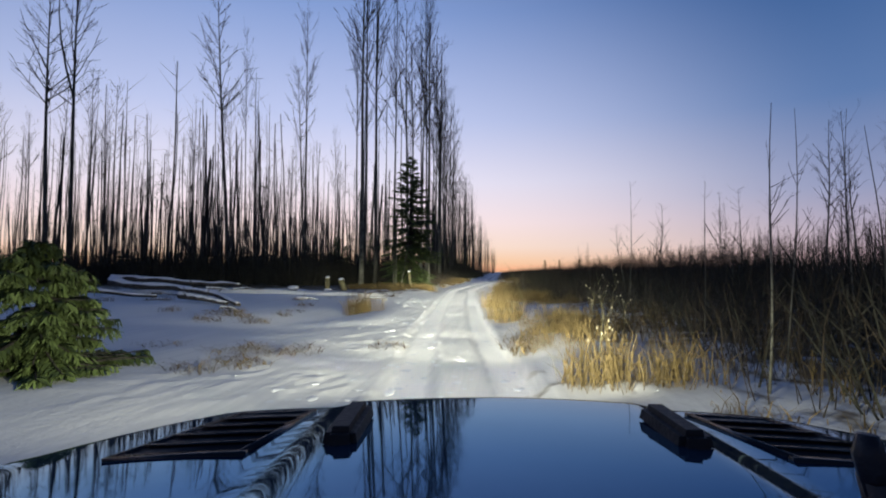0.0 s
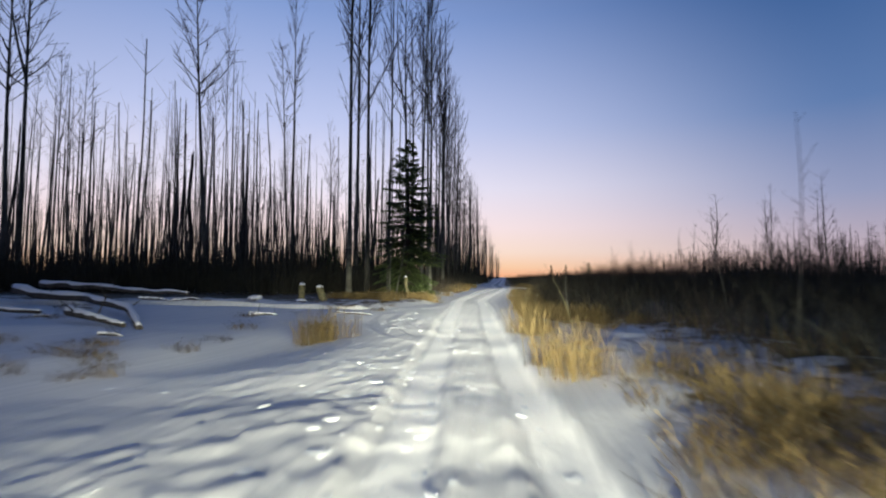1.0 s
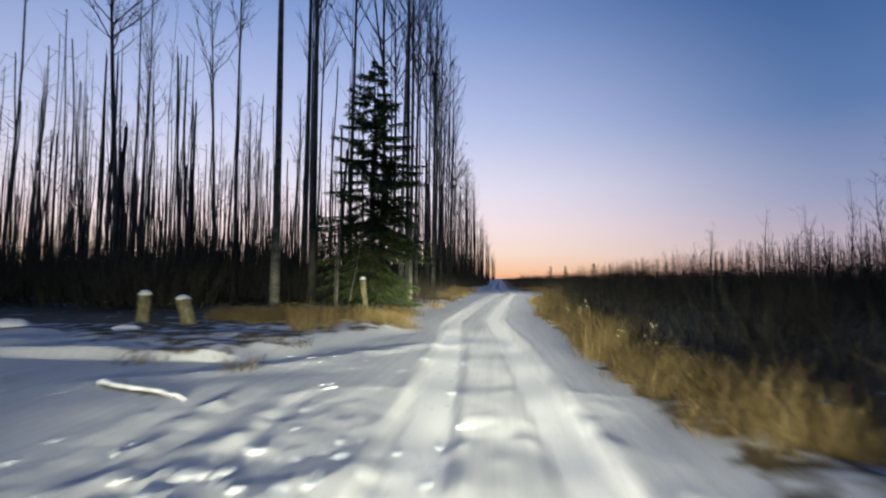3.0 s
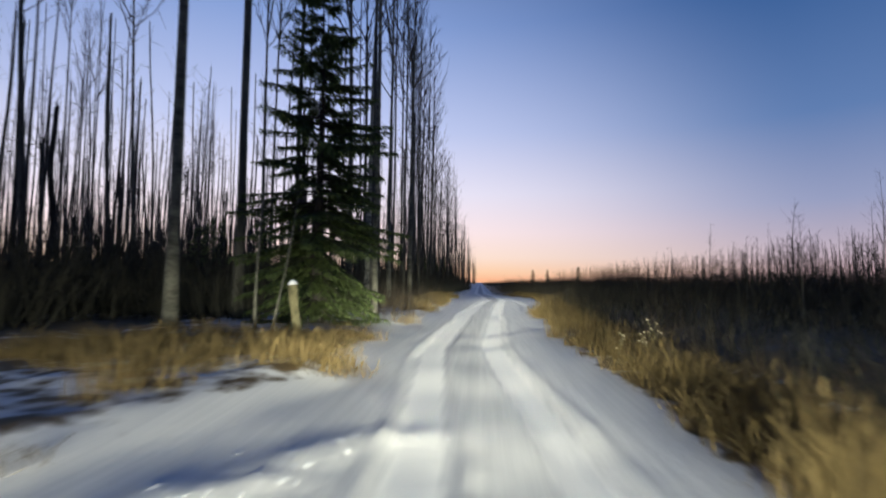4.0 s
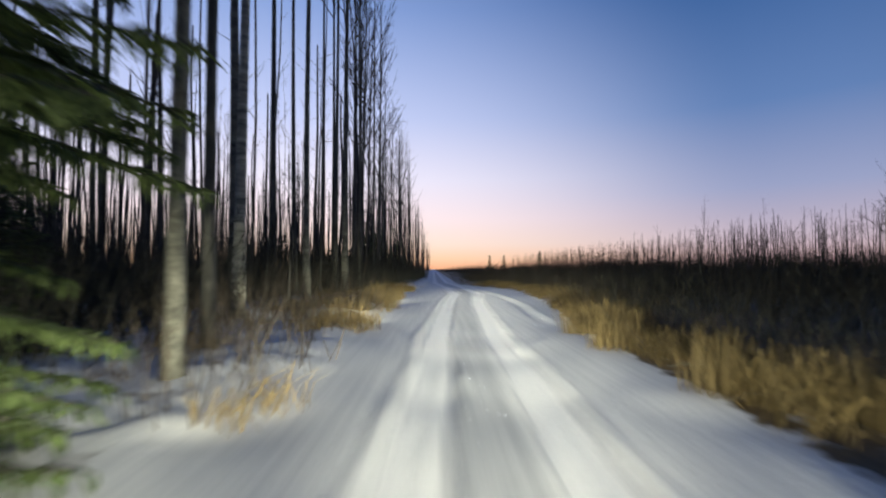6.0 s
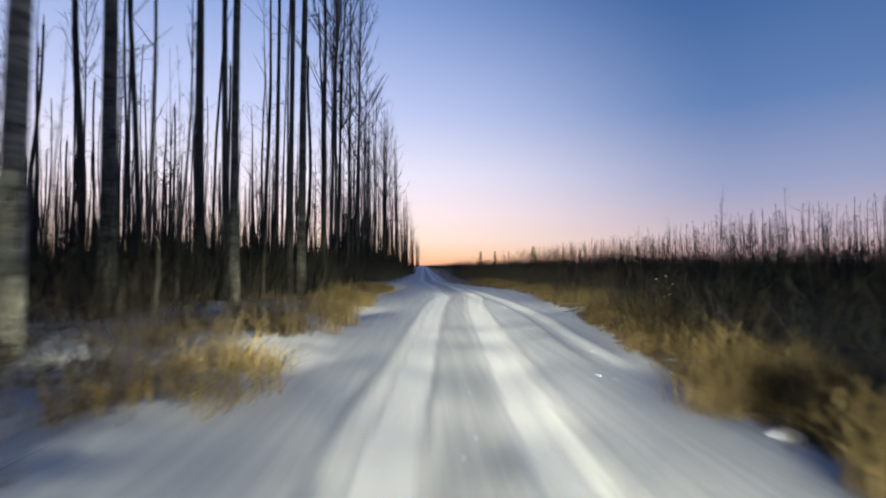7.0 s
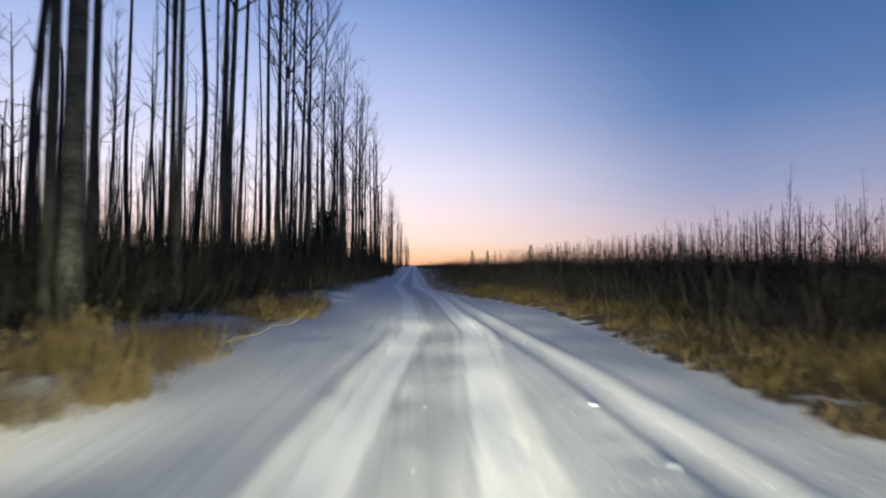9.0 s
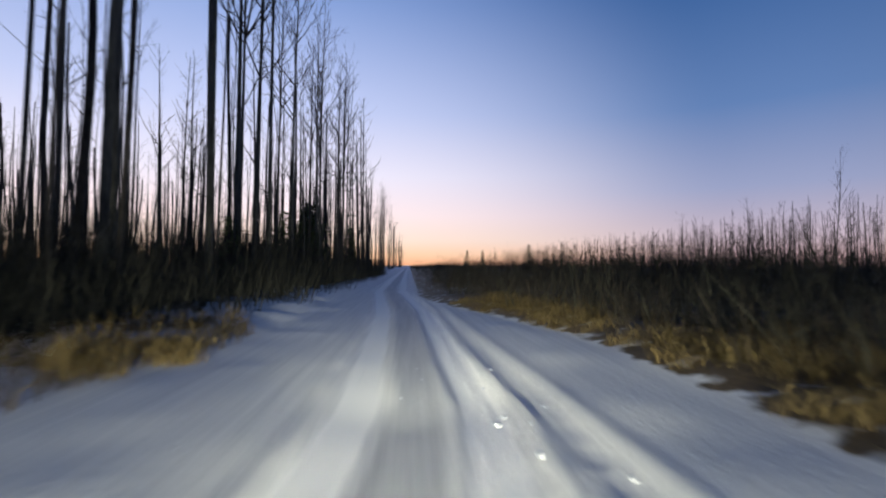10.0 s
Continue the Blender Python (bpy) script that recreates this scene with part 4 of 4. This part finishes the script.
fallen_tree([(-24.5, 30.5, 0.55), (-18.5, 28.6, 0.45), (-13.5, 25.4, 0.3), (-9.9, 21.6, 0.05)], 0.2, "long fallen trunk under thick snow in the clearing")
fallen_tree([(-31, 38, 0.8), (-24, 36.4, 0.6), (-17, 34.0, 0.25)], 0.2, "fallen trunk under snow at the wood's edge")
fallen_tree([(-14.2, 23.4, 0.3), (-12.4, 22.5, 0.22), (-10.6, 21.8, 0.1)], 0.15, "short snowy dead log in the clearing")
fallen_tree([(-27, 27, 0.2), (-21, 24.5, 0.35), (-16, 24.0, 0.2)], 0.15, "snowed-up dead log in the clearing")
fallen_tree([(-4.4, 75.0, 0.05), (-3.7, 74.8, 0.12), (-3.2, 74.5, 0.34), (-2.85, 74.35, 0.38), (-2.5, 74.1, 0.58), (-2.1, 73.85, 0.62), (-1.75, 73.6, 0.92)], 0.013, "thin bare broken branch jutting up at the lane edge", snow=False)

# short snowed-up sticks and dead wood scattered over the clearing
rng = np.random.default_rng(77)
for i in range(9):
    x, y, a, l, r = rng.uniform(-22, -6), rng.uniform(19, 34), rng.normal(0, 0.5), rng.uniform(0.8, 2.2), rng.uniform(0.05, 0.1)
    dx, dy = l * math.cos(a), l * math.sin(a)
    fallen_tree([(x, y, 0.0), (x + dx * 0.3, y + dy * 0.34, 0.02), (x + dx * 0.7, y + dy * 0.66, 0.03), (x + dx, y + dy, -0.02)], r, "short snow-covered stick lying in the clearing")

# loose clumps of snow on the verge
for x, y, w, h, sd in ((2.55, 55.5, 0.2, 0.12, 41), (-10.6, 35.2, 0.4, 0.18, 43), (-12.6, 33.6, 0.45, 0.2, 44), (-7.2, 58.9, 0.7, 0.24, 45), (-8.0, 60.4, 0.7, 0.3, 46)):
    ob = tagged(new("snow_clump", lump(w, w * 0.8, h, sd).mesh("snow_clump", M_SNOW)), "rounded clump of snow caught on the verge", "snow", "snow clumps")
    ob.matrix_world = pose(x, y, h1(x, y) - 0.04, 0, 0, 30 * sd)


# thin single stems that stand out near the lane
def stem_thing(x, y, tall, r, lean, seed, mat, label, crook=0.0):
    rng = np.random.default_rng(seed)
    ob = thing("sapling", label, "sapling", "thin saplings")
    t = np.linspace(0, 1, 9)
    P = np.stack([tall * (lean * t + crook * np.sin(3 * t)), 0.03 * tall * np.sin(4 * t + seed), tall * t], -1)
    part("trunk", Heap().add(tube(P, r * (1.05 - 0.85 * t), 6)).mesh("trunk", mat), ob)
    heap = Heap()
    limbs(rng, t, P, r * (1.05 - 0.85 * t), 0.3, 9, 0.16 * tall, 45, 3, heap)
    part("crown", heap.mesh("crown", M_TWIG), ob, "few fine bare twigs")
    ob.matrix_world = pose(x, y, h1(x, y) - 0.05)


stem_thing(-7.13, 43.3, 6.0, 0.045, -0.005, 61, M_BIRCH, "thin pale sapling beside the post")
stem_thing(-6.75, 43.5, 4.2, 0.04, 0.16, 62, M_BIRCH, "thin pale sapling leaning towards the lane")
stem_thing(-7.6, 44.2, 5.0, 0.04, 0.03, 66, M_BARK, "thin grey sapling below the spruce")
stem_thing(3.47, 22.7, 1.95, 0.02, -0.45, 63, M_WOOD, "crooked pale stem leaning over the verge", 0.06)
stem_thing(3.7, 24.9, 1.7, 0.018, -0.1, 64, M_BARK, "crooked bare stem on the verge", -0.05)
stem_thing(6.9, 17.6, 4.7, 0.02, 0.01, 65, M_BARK, "slender grey sapling above the scrub")
stem_thing(5.6, 6.3, 3.6, 0.018, 0.06, 67, M_BIRCH, "slender pale sapling above the scrub")
for x, y, tall, lean, seed in ((6.5, 7.4, 3.9, 0.03, 71), (7.1, 6.5, 3.3, -0.04, 72), (6.0, 9.2, 3.2, 0.05, 73), (8.2, 8.8, 4.3, 0.02, 74)):
    stem_thing(x, y, tall, 0.014, lean, seed, M_BARK, "slender bare sapling above the scrub")
stem_thing(-6.8, 61.2, 2.2, 0.04, 0.02, 68, M_BARK, "short bare sapling on the snowy verge")


def weed_stalk(x, y, tall, lean, seed):
    """A dry weed: a pale bent stalk, side stalks and fluffy seed heads."""
    rng = np.random.default_rng(seed)
    ob = thing("weed_stalk", "pale dry weed stalk with fluffy seed heads on the verge", "weed", "dry weeds on the verge")
    t = np.linspace(0, 1, 7)
    P = np.stack([tall * lean * t ** 1.5, 0.04 * tall * np.sin(3 * t + seed), tall * t], -1)
    part("stalk", Heap().add(capped(P, 0.005 * (1.1 - 0.6 * t), 6)).mesh("stalk", M_WOOD), ob)
    for k in range(5):
        u = rng.uniform(0.35, 0.95)
        o = np.array([np.interp(u, t, P[:, c]) for c in range(3)])
        d = np.array([rng.normal(0, 0.6), rng.normal(0, 0.6), 1.0]) * tall * rng.uniform(0.1, 0.22)
        part("side_stalk", Heap().add(capped(o + np.outer((0, 0.6, 1), d), (0.005, 0.004, 0.003), 5)).mesh("side_stalk", M_WOOD), ob)
        head = part("seed_head", lump(0.012, 0.011, 0.04, seed + k, 7).mesh("seed_head", M_CUT), ob, "pale fluffy seed head")
        head.location = o + d * 0.95
    ob.matrix_world = pose(x, y, h1(x, y) - 0.04, 0, 0, 40 * seed)


for i, (x, y, tall, lean) in enumerate(((4.7, 10.9, 1.55, -0.12), (4.9, 11.1, 1.4, 0.05), (4.5, 11.3, 1.25, -0.1), (5.05, 10.7, 1.0, 0.1), (3.7, 6.6, 1.1, -0.1), (3.95, 6.9, 0.95, 0.15), (2.25, 40.0, 0.85, -0.2), (2.8, 39.7, 1.0, 0.1), (2.7, 40.2, 0.8, 0.25), (3.1, 40.6, 1.1, 0.0),
                                        (2.9, 32.6, 0.95, 0.1), (2.5, 33.4, 0.85, -0.2), (5.9, 64.2, 1.2, 0.1))):
    weed_stalk(x, y, tall, lean, 81 + i)


# ---------------------------------------------------------------- vehicle front, set at the lane's start to fit the camera's first view
CAR = pose(2.479, 0, 0, 0, 0, 5.8)
MID = 0.143


def hood_top(s, y):
    """Height of the hood, s metres off its middle line: a crowned raised middle, lower shoulders falling to the fenders."""
    z = 1.296 - 0.012 * np.minimum(s / 0.46, 1.0) ** 2
    step = smooth(0.42, 0.56, s)
    z = z - 0.026 * step - 0.045 * np.clip((s - 0.5) / 0.7, 0, 1) ** 2.2
    z = z - 0.034 * (y - 0.62) ** 2
    front = np.interp(s, HOOD_S, HOOD_Y)
    lip = np.clip((y - (front - 0.10)) / 0.10, 0, 1)
    return z - 0.022 * lip ** 2.4


HOOD_S, HOOD_Y = (0, 0.45, 0.55, 0.85, 1.05, 1.22), (1.66, 1.63, 1.66, 1.62, 1.44, 1.24)


def hood_mesh():
    ss = np.concatenate([np.linspace(-1.22, -0.54, 18), np.linspace(-0.53, -0.43, 9), np.linspace(-0.40, 0.40, 21), np.linspace(0.43, 0.53, 9), np.linspace(0.54, 1.22, 18)])
    v = np.concatenate([np.linspace(0, 0.88, 24), np.linspace(0.9, 1, 12)])
    front = np.interp(np.abs(ss), HOOD_S, HOOD_Y)
    Y = 0.62 + (front[None] - 0.62) * v[:, None]
    X = np.broadcast_to(ss + MID, Y.shape)
    Z = hood_top(np.abs(X - MID), Y)
    rows = [np.stack([X, Y, Z], -1)]
    skirt = rows[0][-1:].copy()
    skirt[..., 2] -= 0.06
    skirt[..., 1] += 0.01
    G = np.concatenate([rows[0], skirt])
    n, m = G.shape[:2]
    i, j = np.meshgrid(np.arange(n - 1), np.arange(m - 1), indexing="ij")
    a = i * m + j
    return quad_mesh("hood", G.reshape(-1, 3), np.stack([a, a + 1, a + m + 1, a + m], -1).reshape(-1, 4), M_PAINT, True)


def box(x0, x1, y0, y1, z0, z1, bevel, name, mat, taper=0.0):
    bm = bmesh.new()
    bmesh.ops.create_cube(bm, size=1)
    for w in bm.verts:
        k = 1 - taper * (w.co.z + 0.5)
        w.co = ((x0 + x1) / 2 + w.co.x * (x1 - x0) * k, (y0 + y1) / 2 + w.co.y * (y1 - y0) * (1 - (1 - k) * 0.3), z0 + (w.co.z + 0.5) * (z1 - z0))
    bmesh.ops.bevel(bm, geom=bm.edges[:], offset=bevel, segments=2, affect="EDGES")
    me = bpy.data.meshes.new(name)
    bm.to_mesh(me)
    bm.free()
    me.materials.append(mat)
    return me


def slab(corners, thick, lift, name, mat):
    """A thin plate over four corners that lies on the hood."""
    V = [(x, y, float(hood_top(abs(x - MID), y)) + lift - q) for q in (0, thick) for x, y in corners]
    F = [(0, 1, 2, 3), (7, 6, 5, 4), (0, 4, 5, 1), (1, 5, 6, 2), (2, 6, 7, 3), (3, 7, 4, 0)]
    return quad_mesh(name, V, F, mat)


def vent(car, sign):
    """A louvred hood vent: a dark sunk plate, a raised frame of four bars, and slanting slats."""
    c = [np.array(p) for p in ((-0.775, 1.118), (-0.49, 1.122), (-0.44, 1.50), (-0.65, 1.49))]
    if sign > 0:
        c = [np.array((2 * MID - p[0], p[1])) for p in c]
    lerp = lambda u, v: (c[0] * (1 - u) + c[1] * u) * (1 - v) + (c[3] * (1 - u) + c[2] * u) * v
    ob = part("hood_vent", slab([lerp(0, 0), lerp(1, 0), lerp(1, 1), lerp(0, 1)], 0.004, 0.004, "hood_vent", M_PLASTIC), car, "black louvred vent")
    e = 0.055
    for u0, u1, v0, v1 in ((-e, 1 + e, -e, 0.02), (-e, 1 + e, 0.98, 1 + e), (-e, 0.02, 0, 1), (0.98, 1 + e, 0, 1)):
        part("frame_bar", slab([lerp(u0, v0), lerp(u1, v0), lerp(u1, v1), lerp(u0, v1)], 0.014, 0.008, "frame_bar", M_GLOSS), ob)
    for k in range(4):
        v = 0.14 + 0.21 * k
        a, b, d, f = lerp(0.03, v), lerp(0.97, v), lerp(0.97, v + 0.10), lerp(0.03, v + 0.10)
        z = [float(hood_top(abs(p[0] - MID), p[1])) for p in (a, b, d, f)]
        V = [(*a, z[0] + 0.012), (*b, z[1] + 0.012), (*d, z[2] + 0.006), (*f, z[3] + 0.006), (*a, z[0] + 0.008), (*b, z[1] + 0.008), (*d, z[2] + 0.002), (*f, z[3] + 0.002)]
        F = [(0, 1, 2, 3), (7, 6, 5, 4), (0, 4, 5, 1), (1, 5, 6, 2), (2, 6, 7, 3), (3, 7, 4, 0)]
        part("slat", quad_mesh("slat", V, F, M_GLOSS), ob)


def wheel(car, x):
    a = np.linspace(0, 2 * math.pi, 33)
    prof = [(0.24, -0.12), (0.36, -0.125), (0.40, -0.09), (0.405, 0.0), (0.40, 0.09), (0.36, 0.125), (0.24, 0.12), (0.24, -0.12)]
    V = np.array([[(w, r * math.cos(t), r * math.sin(t)) for r, w in prof] for t in a[:-1]]).reshape(-1, 3)
    n, m = 32, len(prof)
    F = [(i * m + j, i * m + j + 1, ((i + 1) % n) * m + j + 1, ((i + 1) % n) * m + j) for i in range(n) for j in range(m - 1)]
    w = part("wheel", Heap().add((V, np.array(F))).mesh("tyre", M_RUBBER), car, "chunky black tyre")
    w.location = (x, 1.16, 0.36)
    part("rim", Heap().add(capped([(-0.09, 0, 0), (0.06, 0, 0), (0.09, 0, 0)], (0.245, 0.245, 0.12), 24)).mesh("rim", M_STEEL), w, "steel rim")


def vehicle():
    car = thing("off_road_vehicle", "dark blue glossy off-road vehicle front with black hood vents", "vehicle")
    part("hood", hood_mesh(), car, "glossy dark blue hood with a raised middle")
    for sign in (-1, 1):
        vent(car, sign)
        x = MID + sign * 0.40
        z = float(hood_top(0.40, 1.15))
        part("rubber_stop", box(x - 0.043, x + 0.043, 1.09, 1.35, z - 0.014, z + 0.038, 0.014, "rubber_stop", M_RUBBER, 0.25), car, "black rubber block")
        part("fender", box(MID + sign * 1.0 - 0.2, MID + sign * 1.0 + 0.2, 0.62, 1.22, 0.86, 1.10, 0.05, "fender", M_PAINT), car)
        wheel(car, MID + sign * 0.85)
        lamp = part("headlamp", Heap().add(capped([(0, 0, 0), (0, 0.03, 0), (0, 0.045, 0)], (0.09, 0.088, 0.05), 20)).mesh("headlamp", M_LENS), car, "round glass headlamp")
        lamp.location = (MID + sign * 0.52, 1.60, 0.98)
    part("grille", box(MID - 0.74, MID + 0.74, 1.36, 1.60, 0.72, 1.16, 0.03, "grille", M_PAINT), car)
    for k in range(7):
        part("grille_slot", box(MID - 0.36 + 0.12 * k - 0.03, MID - 0.36 + 0.12 * k + 0.03, 1.595, 1.608, 0.80, 1.08, 0.004, "grille_slot", M_PLASTIC), car)
    part("bumper", box(MID - 0.80, MID + 0.80, 1.56, 1.76, 0.52, 0.70, 0.03, "bumper", M_PLASTIC), car)
    part("frame", box(MID - 0.42, MID + 0.42, 0.62, 1.54, 0.46, 0.84, 0.03, "frame", M_PLASTIC), car)
    part("axle", Heap().add(capped([(MID - 0.80, 1.16, 0.36), (MID + 0.80, 1.16, 0.36)], (0.06, 0.06), 10)).mesh("axle", M_PLASTIC), car)
    mount = part("bracket", Heap().add(capped([(0.60, 0.66, 1.20), (0.59, 0.66, 1.33), (0.575, 0.66, 1.40)], (0.03, 0.034, 0.036), 10)).mesh("bracket", M_PLASTIC), car, "black forked plastic bracket")
    for dx in (-0.028, 0.034):
        part("prong", Heap().add(capped([(0.578 + dx * 0.5, 0.66, 1.38), (0.578 + dx, 0.66, 1.43), (0.578 + dx, 0.66, 1.455)], (0.02, 0.019, 0.012), 8)).mesh("prong", M_PLASTIC), mount)
    car.matrix_world = CAR


vehicle()


# crumbs and clods of snow thrown about on the clearing, the crown of the lane and the side trail
CLODS = []
for i in range(5):
    V, F = lump(1.0, RNG.uniform(0.6, 1.0), RNG.uniform(0.45, 0.8), 300 + i, 7).both()
    CLODS.append((V, F))


def clod_spots(n, place, lo, hi):
    out = []
    for i in range(n):
        x, y = place(RNG)
        r = lo + (hi - lo) * RNG.random() ** 2.2
        out.append((RNG.integers(0, 5), x, y, h1(x, y) - 0.14 * r, RNG.uniform(0, 6.28), r * 1.15, r * RNG.uniform(0.2, 0.4), 0.0))
    return out


def on_clearing(r):
    y = r.uniform(6, 33)
    return track_mid(y) - 0.3 - abs(r.normal(0, 2.2)), y


def on_heap(r):
    return r.normal(-2.4, 0.8), r.normal(25.4, 1.7)


def on_start(r):
    y = r.uniform(6, 19)
    return track_mid(y) + r.normal(-0.6, 1.1), y


def on_crown(r):
    y = r.uniform(37, 92)
    return track_mid(y) + r.normal(0, 0.17), y


def on_side(r):
    y = r.uniform(58, 90)
    return np.interp(y, (58, 66, 74, 84, 96), (2.0, 2.55, 2.5, 2.0, 1.6)) + r.normal(-0.35, 0.3), y


def on_trail(r):
    y = r.uniform(29, 35.5)
    return np.interp(y, (29.4, 31.2, 31.9, 33.3, 34.8, 35.4), (-6.8, -4.8, -4.1, -3.0, -2.0, -1.4)) + r.normal(0, 0.35), y


stuff("snow_clods", spread(CLODS, clod_spots(420, on_clearing, 0.02, 0.13) + clod_spots(150, on_heap, 0.03, 0.17) + clod_spots(160, on_start, 0.03, 0.15) + clod_spots(110, on_crown, 0.015, 0.045) + clod_spots(110, on_side, 0.015, 0.085) + clod_spots(170, on_trail, 0.015, 0.09)), M_SNOW,
      "crumbs and clods of thrown-up snow on the lane", "snow")
